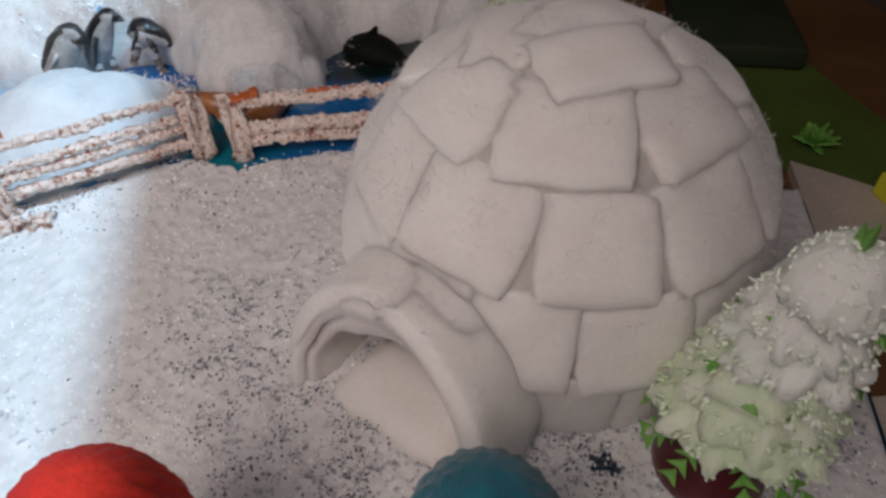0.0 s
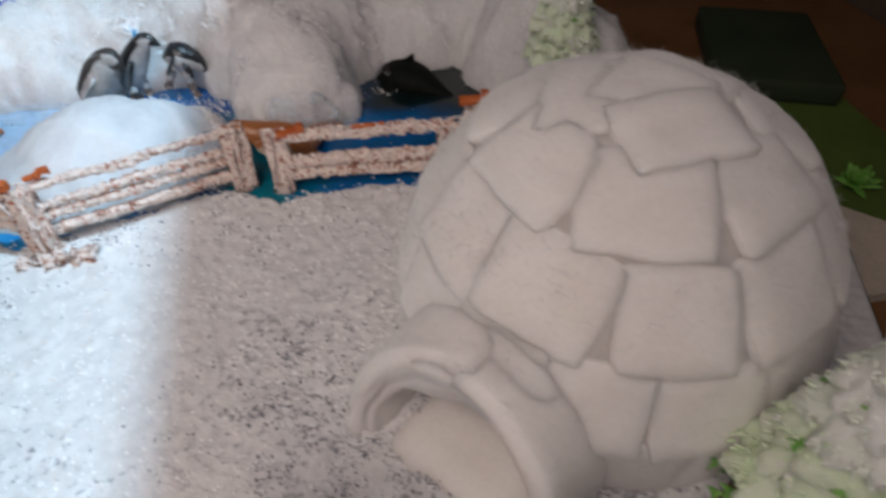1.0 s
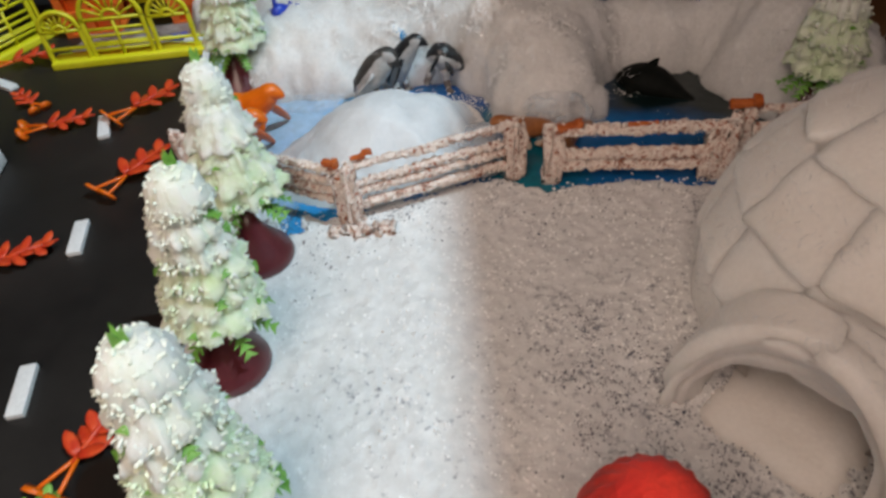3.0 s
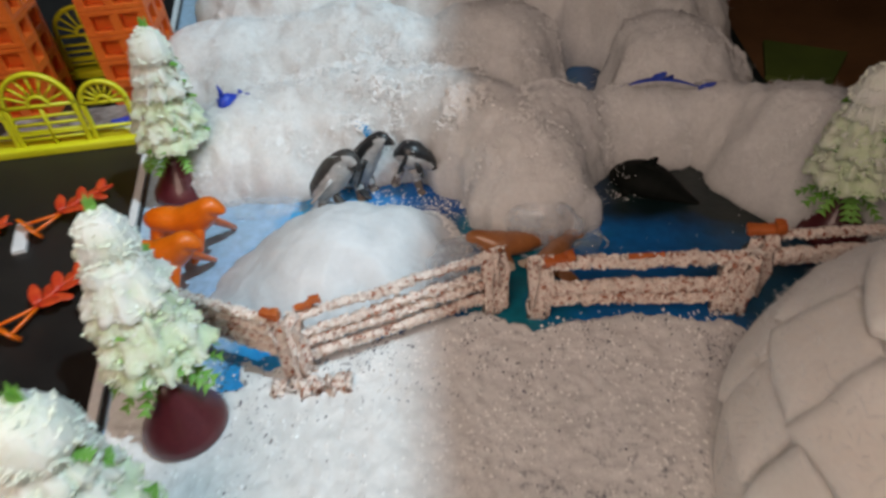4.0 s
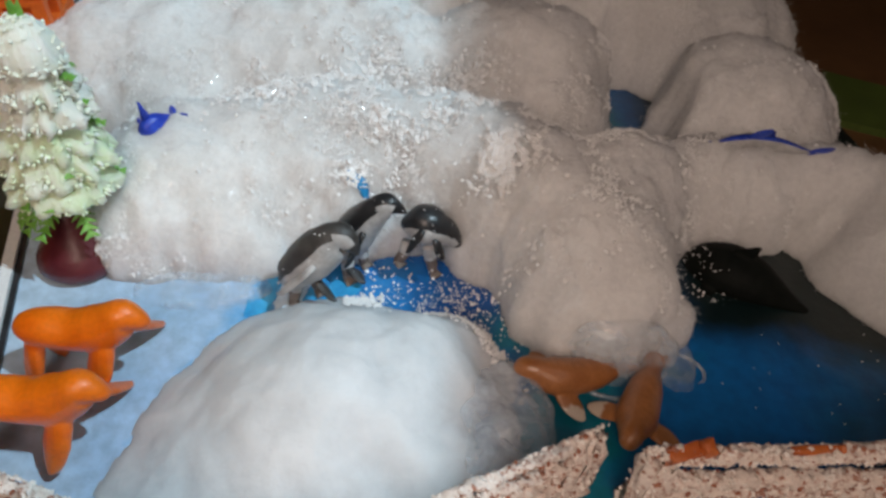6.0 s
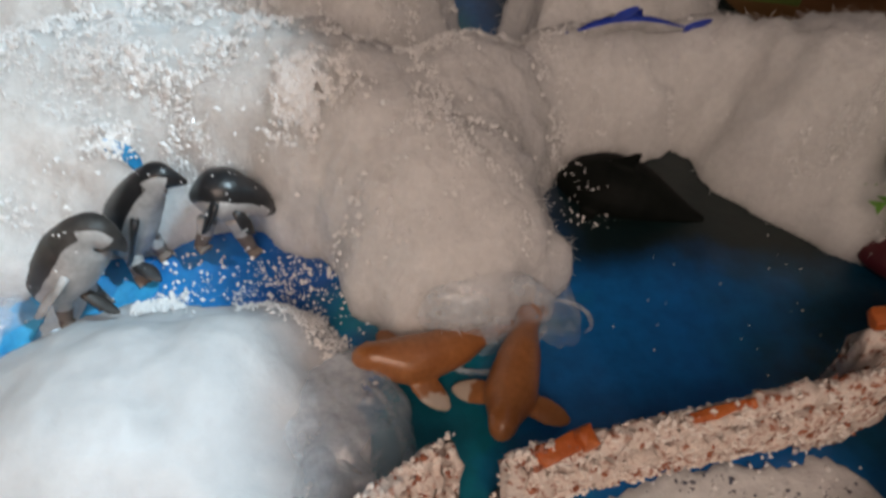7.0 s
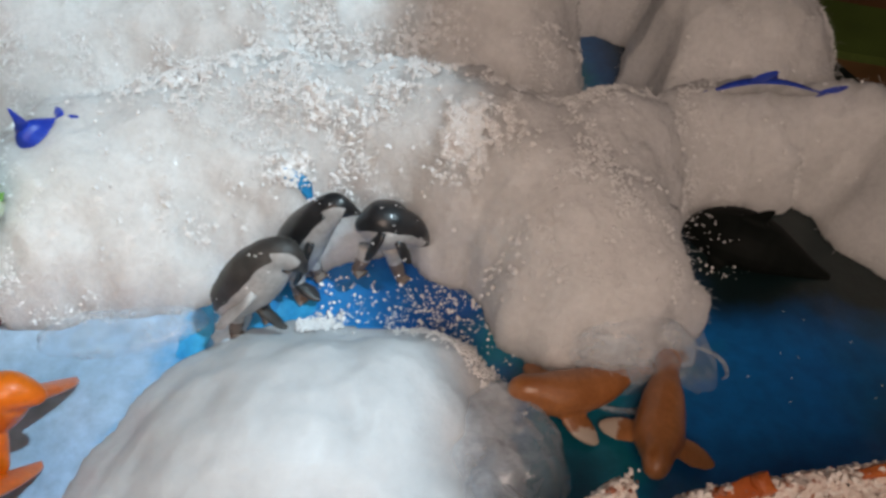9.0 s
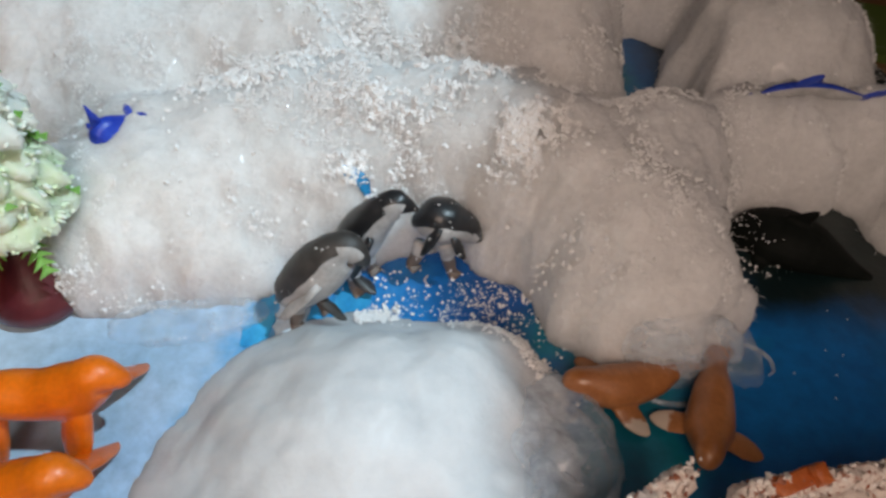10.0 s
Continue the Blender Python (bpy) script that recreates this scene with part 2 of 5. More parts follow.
def water_paint():
    """Blue painted board under a coat of clear gel: pale at one side, deep blue and teal towards the other, nearly
    black at its end.
    """
    m, tree, bsdf = nodes_of("blue_painted_board")
    tc = tree.nodes.new("ShaderNodeTexCoord")
    sep = tree.nodes.new("ShaderNodeSeparateXYZ")
    tree.links.new(tc.outputs["Object"], sep.inputs[0])
    n, fine = coord(tree, 22), coord(tree, 160)
    add = tree.nodes.new("ShaderNodeMath")
    add.operation = "MULTIPLY_ADD"
    tree.links.new(n.outputs["Fac"], add.inputs[0])
    add.inputs[1].default_value = 0.10
    tree.links.new(sep.outputs["X"], add.inputs[2])
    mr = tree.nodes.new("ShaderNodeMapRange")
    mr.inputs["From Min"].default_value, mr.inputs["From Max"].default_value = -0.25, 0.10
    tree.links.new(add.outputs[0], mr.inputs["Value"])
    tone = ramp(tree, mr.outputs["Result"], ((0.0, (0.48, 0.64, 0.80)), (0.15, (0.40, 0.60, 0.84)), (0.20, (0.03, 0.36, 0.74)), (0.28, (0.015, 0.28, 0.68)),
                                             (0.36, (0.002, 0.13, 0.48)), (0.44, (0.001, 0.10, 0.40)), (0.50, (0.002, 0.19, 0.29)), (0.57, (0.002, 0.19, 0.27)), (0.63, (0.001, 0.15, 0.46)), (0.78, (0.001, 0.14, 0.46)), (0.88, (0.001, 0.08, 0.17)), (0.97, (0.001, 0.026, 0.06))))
    # a nearly black green at the back: shade below the drift put into the colour
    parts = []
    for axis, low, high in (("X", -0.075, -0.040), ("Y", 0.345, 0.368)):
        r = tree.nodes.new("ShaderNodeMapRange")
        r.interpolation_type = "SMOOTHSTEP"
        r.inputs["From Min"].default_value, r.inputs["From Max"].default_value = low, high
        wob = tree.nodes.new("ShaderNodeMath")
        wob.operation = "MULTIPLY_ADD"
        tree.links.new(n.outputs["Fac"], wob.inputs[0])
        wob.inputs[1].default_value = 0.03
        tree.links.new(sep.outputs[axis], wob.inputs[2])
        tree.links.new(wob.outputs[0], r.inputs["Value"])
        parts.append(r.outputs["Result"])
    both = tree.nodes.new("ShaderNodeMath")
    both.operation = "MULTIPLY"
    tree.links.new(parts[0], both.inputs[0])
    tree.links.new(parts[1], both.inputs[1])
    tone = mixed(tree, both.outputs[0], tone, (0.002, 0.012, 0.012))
    streak = ramp(tree, fine.outputs["Fac"], ((0.35, (0.75,)), (0.65, (1.0,))))
    tree.links.new(mixed(tree, 1.0, tone, streak, "MULTIPLY"), bsdf.inputs["Base Color"])
    bsdf.inputs["Roughness"].default_value = 0.4
    bsdf.inputs["Coat Weight"].default_value = 0.3
    bsdf.inputs["Coat Roughness"].default_value = 0.06
    wave = coord(tree, 45)
    bump(tree, bsdf, wave.outputs["Fac"], 0.35, 0.003)
    return m


def gel(name, least, most, relief):
    """A film of clear, slightly milky gel with wet, wrinkled skin."""
    m, tree, bsdf = nodes_of(name)
    n, fine = coord(tree, 75), coord(tree, 420)
    bsdf.inputs["Base Color"].default_value = (0.72, 0.83, 0.94, 1)
    tree.links.new(ramp(tree, n.outputs["Fac"], ((0.40, (least,)), (0.68, (most,)))), bsdf.inputs["Alpha"])
    tree.links.new(ramp(tree, fine.outputs["Fac"], ((0.40, (0.03,)), (0.70, (0.15,)))), bsdf.inputs["Roughness"])
    bsdf.inputs["Specular IOR Level"].default_value = 1.0
    bsdf.inputs["Coat Weight"].default_value = 1.0
    bsdf.inputs["Coat Roughness"].default_value = 0.03
    bump(tree, bsdf, n.outputs["Fac"], 1.0, relief)
    return m


M_FIBRE = surface("cotton_fibre", (0.86, 0.86, 0.86), (0.92, 0.92, 0.92), 0.9, 60, 600, 0.0)
M_WATER, M_GEL, M_MILKY_GEL = water_paint(), gel("clear_gel", 0.10, 0.50, 0.008), gel("milky_gel", 0.30, 0.70, 0.003)


# ---- mesh helpers ----
rng = random.Random(7)


def mesh_of(name, bm, *mats, smooth=True):
    me = bpy.data.meshes.new(name)
    bm.normal_update()
    bm.to_mesh(me)
    bm.free()
    for m in mats:
        me.materials.append(m)
    if smooth:
        me.polygons.foreach_set("use_smooth", [True] * len(me.polygons))
    return me


def thing(name, x, y, z=0.0, turn=0.0, label="", category="", group="", kind=""):
    """An empty at the base of a thing, which parents its parts."""
    e = new(name)
    e.empty_display_size = 0.01
    e.matrix_world = pose(x, y, z, 0, 0, turn)
    return tagged(e, label, category, group, kind)


def part(name, bm, material, parent, label="", smooth=True):
    mats = material if isinstance(material, (list, tuple)) else (material,)
    ob = new(name, mesh_of(name, bm, *mats, smooth=smooth))
    ob.parent = parent
    return tagged(ob, label)


def solo(name, bm, material, m=None, label="", category="", group="", kind="", smooth=True):
    mats = material if isinstance(material, (list, tuple)) else (material,)
    ob = new(name, mesh_of(name, bm, *mats, smooth=smooth))
    if m is not None:
        ob.matrix_world = m
    return tagged(ob, label, category, group, kind)


def box(bm, x0, y0, z0, x1, y1, z1, edge=0.0, m=None):
    got = bmesh.ops.create_cube(bm, size=1.0)["verts"]
    for v in got:
        v.co = Vector(((x0 + x1) / 2 + v.co.x * (x1 - x0), (y0 + y1) / 2 + v.co.y * (y1 - y0), (z0 + z1) / 2 + v.co.z * (z1 - z0)))
    if edge:
        ring = list({e for v in got for e in v.link_edges})
        got = bmesh.ops.bevel(bm, geom=ring, offset=edge, segments=2, affect="EDGES", profile=0.6)["verts"]
    if m is not None:
        for v in set(got):
            v.co = m @ v.co
    return got


def slab(bm, outline, z0, z1):
    """A flat plate with that outline."""
    lower = [bm.verts.new((x, y, z0)) for x, y in outline]
    upper = [bm.verts.new((x, y, z1)) for x, y in outline]
    n = len(outline)
    bm.faces.new(lower[::-1])
    bm.faces.new(upper)
    for i in range(n):
        bm.faces.new((lower[i], lower[(i + 1) % n], upper[(i + 1) % n], upper[i]))


def loft(bm, spine, seg=16, mat=None):
    """A closed body along a spine of (x, y, z, half width, half height). mat(angle, share) picks the material of a face."""
    rings, n = [], len(spine)
    for i, (x, y, z, w, h) in enumerate(spine):
        a, b = Vector(spine[max(i - 1, 0)][:3]), Vector(spine[min(i + 1, n - 1)][:3])
        way = (b - a).normalized()
        side = way.cross(Vector((0, 0, 1)))
        side = side.normalized() if side.length > 0.15 else Vector((1, 0, 0))
        up = side.cross(way).normalized()
        rings.append([bm.verts.new(Vector((x, y, z)) + side * w * math.cos(t) + up * h * math.sin(t))
                      for t in (2 * math.pi * k / seg for k in range(seg))])
    for i in range(n - 1):
        for k in range(seg):
            f = bm.faces.new((rings[i][k], rings[i][(k + 1) % seg], rings[i + 1][(k + 1) % seg], rings[i + 1][k]))
            if mat:
                f.material_index = mat(2 * math.pi * (k + 0.5) / seg, (i + 0.5) / (n - 1))
    for ring, flip in ((rings[0], True), (rings[-1], False)):
        f = bm.faces.new(ring[::-1] if flip else ring)
        if mat:
            f.material_index = mat(0.0, 0.0 if flip else 1.0)
    return rings


def smooth_spine(points, steps=5):
    """Catmull-Rom through the points of a spine."""
    out, p = [], [np.array(q, float) for q in points]
    for i in range(len(p) - 1):
        a, b, c, d = p[max(i - 1, 0)], p[i], p[i + 1], p[min(i + 2, len(p) - 1)]
        for k in range(steps):
            t = k / steps
            q = 0.5 * (2 * b + (c - a) * t + (2 * a - 5 * b + 4 * c - d) * t * t + (3 * b - a - 3 * c + d) * t ** 3)
            q[3:] = np.maximum(q[3:], 0.0002)
            out.append(tuple(q))
    return out + [tuple(p[-1])]


def blob(bm, c, r, stretch=(1, 1, 1), rough=0.25, sub=2, wave=120.0, mat=0):
    got = bmesh.ops.create_icosphere(bm, subdivisions=sub, radius=1.0)["verts"]
    shift = Vector((rng.random(), rng.random(), rng.random())) * 9
    for v in got:
        n = 1 + rough * noise.noise(v.co * r * wave + shift)
        v.co = Vector(c) + Vector([v.co[k] * r * stretch[k] * n for k in range(3)])
    if mat:
        for f in {f for v in got for f in v.link_faces}:
            f.material_index = mat
    return got




def crumbs(name, spots, material, parent=None):
    """Many small lumps in one mesh: spots are (x, y, z, size)."""
    t = (1 + 5 ** 0.5) / 2
    base = np.array([(-1, t, 0), (1, t, 0), (-1, -t, 0), (1, -t, 0), (0, -1, t), (0, 1, t), (0, -1, -t), (0, 1, -t), (t, 0, -1), (t, 0, 1), (-t, 0, -1), (-t, 0, 1)], float) / 1.9
    tri = np.array([(0, 11, 5), (0, 5, 1), (0, 1, 7), (0, 7, 10), (0, 10, 11), (1, 5, 9), (5, 11, 4), (11, 10, 2), (10, 7, 6), (7, 1, 8),
                    (3, 9, 4), (3, 4, 2), (3, 2, 6), (3, 6, 8), (3, 8, 9), (4, 9, 5), (2, 4, 11), (6, 2, 10), (8, 6, 7), (9, 8, 1)])
    spots = np.array(spots, float)
    r = np.random.RandomState(len(spots))
    n = len(spots)
    shape = base[None] * (0.6 + 0.8 * r.rand(n, 12, 1)) * (0.6 + 0.8 * r.rand(n, 1, 3))
    verts = (spots[:, None, :3] + shape * spots[:, None, 3:4]).reshape(-1, 3)
    faces = (tri[None] + 12 * np.arange(n)[:, None, None]).reshape(-1, 3)
    me = bpy.data.meshes.new(name)
    me.from_pydata(verts.tolist(), [], faces.tolist())
    me.materials.append(material)
    me.polygons.foreach_set("use_smooth", [False] * len(faces))
    ob = new(name, me)
    ob.parent = parent
    return ob


# ---- the room, the table and the boards ----
ROOM = pose(0, 0, 0, 0, 0, ROOM_TURN)
X0, X1, Y0, Y1, ZF, ZC = -1.9, 0.42, -1.3, 2.0, -0.76, 1.92


def room_box(name, a, b, material, label, hole=None, category="wall"):
    """A wall as a box, with an opening cut through it along x where hole gives y0, z0, y1, z1."""
    bm = bmesh.new()
    if hole:
        y0, z0, y1, z1 = hole
        box(bm, a[0], a[1], a[2], b[0], b[1], z0)
        box(bm, a[0], a[1], z1, b[0], b[1], b[2])
        box(bm, a[0], a[1], z0, b[0], y0, z1)
        box(bm, a[0], y1, z0, b[0], b[1], z1)
    else:
        box(bm, *a, *b)
    return solo(name, bm, material, ROOM, label, category, kind="structure", smooth=False)


# unseen window, added; its sill height sets where the daylight's edge crosses the snow
SILL, LINTEL, WY0, WY1 = 0.882, 1.84, -1.1, 1.5
room_box("floor", (X0, Y0, ZF - 0.1), (X1, Y1, ZF), M_FLOOR, "dull beige tiled room floor", category="floor")
room_box("ceiling", (X0, Y0, ZC), (X1, Y1, ZC + 0.1), M_CEIL, "plain off-white painted room ceiling", category="ceiling")
room_box("wall_east", (X1, Y0 - 0.12, ZF), (X1 + 0.12, Y1 + 0.12, ZC), M_WALL, "dull brown painted wall with a wide added window", (WY0, SILL, WY1, LINTEL))
room_box("wall_west", (X0 - 0.12, Y0 - 0.12, ZF), (X0, Y1 + 0.12, ZC), M_WALL, "dull brown painted wall")
room_box("wall_north", (X0, Y1, ZF), (X1, Y1 + 0.12, ZC), M_WALL, "dull brown painted wall")
room_box("wall_south", (X0, Y0 - 0.12, ZF), (X1, Y0, ZC), M_WALL, "dull brown painted wall")

window = thing("added_window", 0, 0, 0, 0, "unseen white window frame added above the table", "window", kind="structure")
window.matrix_world = ROOM
for name, a in (("window_sill", (X1 - 0.0, WY0, SILL - 0.02, X1 + 0.12, WY1, SILL)),
                ("window_frame", (X1 + 0.06, WY0, LINTEL - 0.04, X1 + 0.10, WY1, LINTEL)),
                ("window_frame", (X1 + 0.06, WY0, SILL, X1 + 0.10, WY0 + 0.04, LINTEL - 0.04)),
                ("window_frame", (X1 + 0.06, WY1 - 0.04, SILL, X1 + 0.10, WY1, LINTEL - 0.04))):
    bm = bmesh.new()
    box(bm, *a)
    part(name, bm, M_WHITE, window, smooth=False)

table = thing("table", 0, 0, 0, ROOM_TURN, "brown wooden table under the model boards", "table")
bm = bmesh.new()
box(bm, -1.1, -0.62, -0.036, 0.40, 0.95, -0.0065, 0.004)
part("tabletop", bm, M_WOOD, table)
for x, y in ((-1.03, -0.55), (0.34, -0.55), (-1.03, 0.87), (0.34, 0.87)):
    bm = bmesh.new()
    box(bm, x - 0.03, y - 0.03, ZF, x + 0.03, y + 0.03, -0.036, 0.003)
    part("leg", bm, M_WOOD, table)


# body of the added fill lamp; it stands out of view
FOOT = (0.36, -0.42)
lamp = thing("unseen_fill_lamp", *FOOT, -0.0065, 0, "added fill lamp out of view, shaped as a white table lamp", "lamp")
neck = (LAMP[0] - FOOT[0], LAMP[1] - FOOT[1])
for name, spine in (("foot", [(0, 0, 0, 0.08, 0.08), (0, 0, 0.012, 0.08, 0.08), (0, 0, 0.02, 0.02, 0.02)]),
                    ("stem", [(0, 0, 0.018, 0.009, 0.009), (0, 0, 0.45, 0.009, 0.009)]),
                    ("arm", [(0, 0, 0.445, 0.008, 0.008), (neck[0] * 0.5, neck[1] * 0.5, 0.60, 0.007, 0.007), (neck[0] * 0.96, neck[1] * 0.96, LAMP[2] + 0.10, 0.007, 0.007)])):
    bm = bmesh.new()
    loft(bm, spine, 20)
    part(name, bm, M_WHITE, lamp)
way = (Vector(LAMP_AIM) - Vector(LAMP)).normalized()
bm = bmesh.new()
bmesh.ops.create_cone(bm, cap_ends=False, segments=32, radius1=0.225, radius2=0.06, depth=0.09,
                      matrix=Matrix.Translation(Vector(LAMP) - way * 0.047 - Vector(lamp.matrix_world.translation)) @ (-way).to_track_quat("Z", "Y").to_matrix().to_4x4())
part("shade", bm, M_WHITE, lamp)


def edge_x(y):
    """The left edge of the snow board."""
    return -0.305 - 0.414 * (y - 0.269)


def right_x(y):
    return 0.15 + 0.16 * (y - 0.13)


bm = bmesh.new()
slab(bm, [(edge_x(-0.32), -0.32), (right_x(-0.32), -0.32), (right_x(0.235), 0.235), (0.140, 0.285), (0.105, 0.375), (0.060, 0.450), (0.045, 0.515), (0.030, 0.72), (edge_x(0.72), 0.72)], -0.006, 0.0)
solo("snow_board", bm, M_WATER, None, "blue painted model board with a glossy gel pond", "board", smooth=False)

bm = bmesh.new()
slab(bm, [(-1.05, -0.32), (edge_x(-0.32) - 0.0065, -0.32), (edge_x(0.72) - 0.0065, 0.72), (-1.05, 0.72)], -0.006, -0.001)
solo("road_board", bm, M_DARKBOARD, None, "black card road board beside the snow board", "board", smooth=False)

# the white foam lip between the two boards, with a dark joint on its inner side
bm = bmesh.new()
slab(bm, [(edge_x(-0.3) - 0.006, -0.3), (edge_x(-0.3) - 0.0012, -0.3), (edge_x(0.7) - 0.0012, 0.7), (edge_x(0.7) - 0.006, 0.7)], -0.001, 0.003)
solo("foam_edging", bm, M_WHITE, None, "narrow white foam strip edging the snow board", "edging", smooth=False)
bm = bmesh.new()
slab(bm, [(edge_x(-0.3) - 0.0012, -0.3), (edge_x(-0.3) + 0.0012, -0.3), (edge_x(0.7) + 0.0012, 0.7), (edge_x(0.7) - 0.0012, 0.7)], 0.0, 0.0012)
solo("black_strip", bm, M_BLACK, None, "thin black strip along the foam edging", "tape", smooth=False)


# ---- the snow cover in front of the fence ----
def fence_y(x):
    """Where the snow ends, along the fence."""
    pts = [(-0.40, 0.225), (-0.262, 0.233), (-0.240, 0.2300), (-0.226, 0.2270), (-0.212, 0.2250), (-0.205, 0.2265), (-0.172, 0.2455), (-0.140, 0.2635), (-0.122, 0.269), (-0.10, 0.259),
           (-0.082, 0.2675), (-0.070, 0.2695), (-0.055, 0.2755), (-0.040, 0.2745), (-0.028, 0.2735), (-0.018, 0.276), (-0.010, 0.274), (-0.002, 0.262), (0.025, 0.261), (0.05, 0.285), (0.085, 0.295), (0.12, 0.285), (0.15, 0.245), (0.30, 0.22)]
    for (xa, ya), (xb, yb) in zip(pts, pts[1:]):
        if x <= xb:
            return ya + (yb - ya) * (x - xa) / (xb - xa)
    return pts[-1][1]


def grain(x, y, s):
    return noise.noise(Vector((x * s, y * s, 3.1)))


SCRAPED = ((-0.2330, 0.2235, 0.0085), (-0.2265, 0.2150, 0.0060), (-0.2400, 0.2260, 0.0050), (0.0560, 0.1050, 0.0050))  # patches rubbed bare of snow
bm = bmesh.new()
nx, ny = 260, 240
grid = []
for i in range(nx + 1):
    u = i / nx
    column = []
    for j in range(ny + 1):
        v = j / ny
        xm = -0.30 + 0.46 * u
        back = fence_y(xm) + 0.004 * grain(xm, 0.5, 110) + 0.002 * grain(xm, 0.2, 400)
        y = -0.12 + (back + 0.12) * v
        x = edge_x(y) + 0.002 + (right_x(y) - 0.0004 - edge_x(y) - 0.002) * u
        y = -0.12 + (fence_y(x) + 0.003 * grain(x, 0.5, 110) + 0.0025 * grain(x, 0.2, 420) + 0.12) * v
        z = 0.0014 + 0.0009 * grain(x, y, 60) + 0.0009 * grain(x, y, 240) + 0.0002 * grain(x, y, 520)
        z = max(z, 0.0004)
        for px, py, pr in SCRAPED:
            if math.hypot(x - px, y - py) / pr + 0.55 * grain(x, y, 260) < 0.85:
                z = -0.0012
        if j == ny or i in (0, nx):
            z = 0.0001
        column.append(bm.verts.new((x, y, z)))
    grid.append(column)
for i in range(nx):
    for j in range(ny):
        bm.faces.new((grid[i][j], grid[i + 1][j], grid[i + 1][j + 1], grid[i][j + 1]))
snow = solo("snow_cover", bm, M_SNOW, None, "grainy white artificial snow sprinkled over the board", "snow", kind="stuff")

spots = []
while len(spots) < 6000:
    x, y = rng.uniform(-0.26, 0.14), rng.uniform(-0.02, 0.30)
    if y < fence_y(x) + 0.004 and x > edge_x(y) + 0.004 and rng.random() < 0.35 + 0.6 * (grain(x, y, 30) > 0):
        spots.append((x, y, 0.0016, rng.uniform(0.0003, 0.0007)))
tagged(crumbs("snow_crumbs", spots, M_CRUMB), "loose white crumbs of artificial snow", "snow", kind="stuff")
spots = []
while len(spots) < 1100:
    x = rng.uniform(-0.235, 0.02)
    y = fence_y(x) - 0.002 - abs(rng.gauss(0, 0.024))
    if x > edge_x(y) + 0.006 and grain(x, y, 45) + 0.5 * grain(x, y, 160) > rng.uniform(-0.25, 0.4):
        spots.append((x, y, 0.0013 + 0.0009 * grain(x, y, 60) + 0.0009 * grain(x, y, 240), rng.choice((0.00025, 0.0003, 0.0004, 0.0006))))
while len(spots) < 4800:
    cx, cy, far = rng.choice(((-0.066, 0.150, 0.022), (-0.045, 0.115, 0.026), (0.050, 0.108, 0.020), (-0.015, 0.085, 0.020), (0.120, 0.090, 0.018)))
    x, y = rng.gauss(cx, far), rng.gauss(cy, far * 0.8)
    if grain(x, y, 60) + 0.6 * grain(x, y, 200) > rng.uniform(-0.2, 0.5):
        spots.append((x, y, 0.0015 + 0.0009 * grain(x, y, 60) + 0.0009 * grain(x, y, 240), rng.choice((0.0002, 0.0003, 0.0003, 0.0005))))
tagged(crumbs("dark_crumbs", spots, M_SMUT), "dark blue-grey crumbs strewn on the snow by the fence", "crumbs", kind="stuff")


# ---- cotton wool drifts round the pond ----
from mathutils.bvhtree import BVHTree

LUMPS = [  # x, y, half length, half width, turn, height
    (-0.272, 0.385, 0.060, 0.050, 10, 0.044), (-0.225, 0.405, 0.055, 0.050, 0, 0.050), (-0.175, 0.405, 0.055, 0.040, 0, 0.052),
    (-0.143, 0.390, 0.036, 0.036, 0, 0.056), (-0.106, 0.353, 0.037, 0.037, 0, 0.040), (-0.113, 0.372, 0.036, 0.040, 0, 0.050), (-0.098, 0.395, 0.040, 0.030, 0, 0.050),
    (-0.045, 0.416, 0.050, 0.024, 0, 0.042), (0.042, 0.382, 0.056, 0.044, -35, 0.054), (0.026, 0.388, 0.044, 0.026, -50, 0.046), (-0.002, 0.414, 0.032, 0.022, -40, 0.044),
    (-0.320, 0.470, 0.085, 0.060, 0, 0.052), (-0.235, 0.480, 0.080, 0.055, 0, 0.062), (-0.140, 0.480, 0.060, 0.050, 0, 0.064),
    (-0.030, 0.480, 0.058, 0.048, 0, 0.056), (-0.300, 0.580, 0.110, 0.080, 0, 0.075),
    (-0.170, 0.580, 0.095, 0.075, 0, 0.078), (-0.060, 0.570, 0.090, 0.065, 0, 0.070),
]
HOLES = [(-0.076, 0.512, 0.026), (-0.078, 0.490, 0.026), (-0.080, 0.468, 0.024), (-0.0760, 0.452, 0.018)]  # gaps through which the blue board shows


def drift(x, y):
    total = 0.0
    wx = x + 0.006 * noise.noise(Vector((x * 40, y * 40, 1.0))) + 0.003 * noise.noise(Vector((x * 110, y * 110, 2.0)))
    wy = y + 0.006 * noise.noise(Vector((x * 40, y * 40, 5.0))) + 0.003 * noise.noise(Vector((x * 110, y * 110, 7.0)))
    for cx, cy, a, b, turn, h in LUMPS:
        c, s = math.cos(radians(turn)), math.sin(radians(turn))
        dx, dy = wx - cx, wy - cy
        d = ((dx * c + dy * s) / a) ** 2 + ((dy * c - dx * s) / b) ** 2
        if d < 1:
            total += (h * (1 - d) ** 0.55) ** 5
    for cx, cy, r in HOLES:
        d = min(1.0, max(0.0, (math.hypot(wx - cx, wy - cy) / r - 0.45) / 0.55))
        total *= (d * d * (3 - 2 * d)) ** 4
    return total ** 0.2


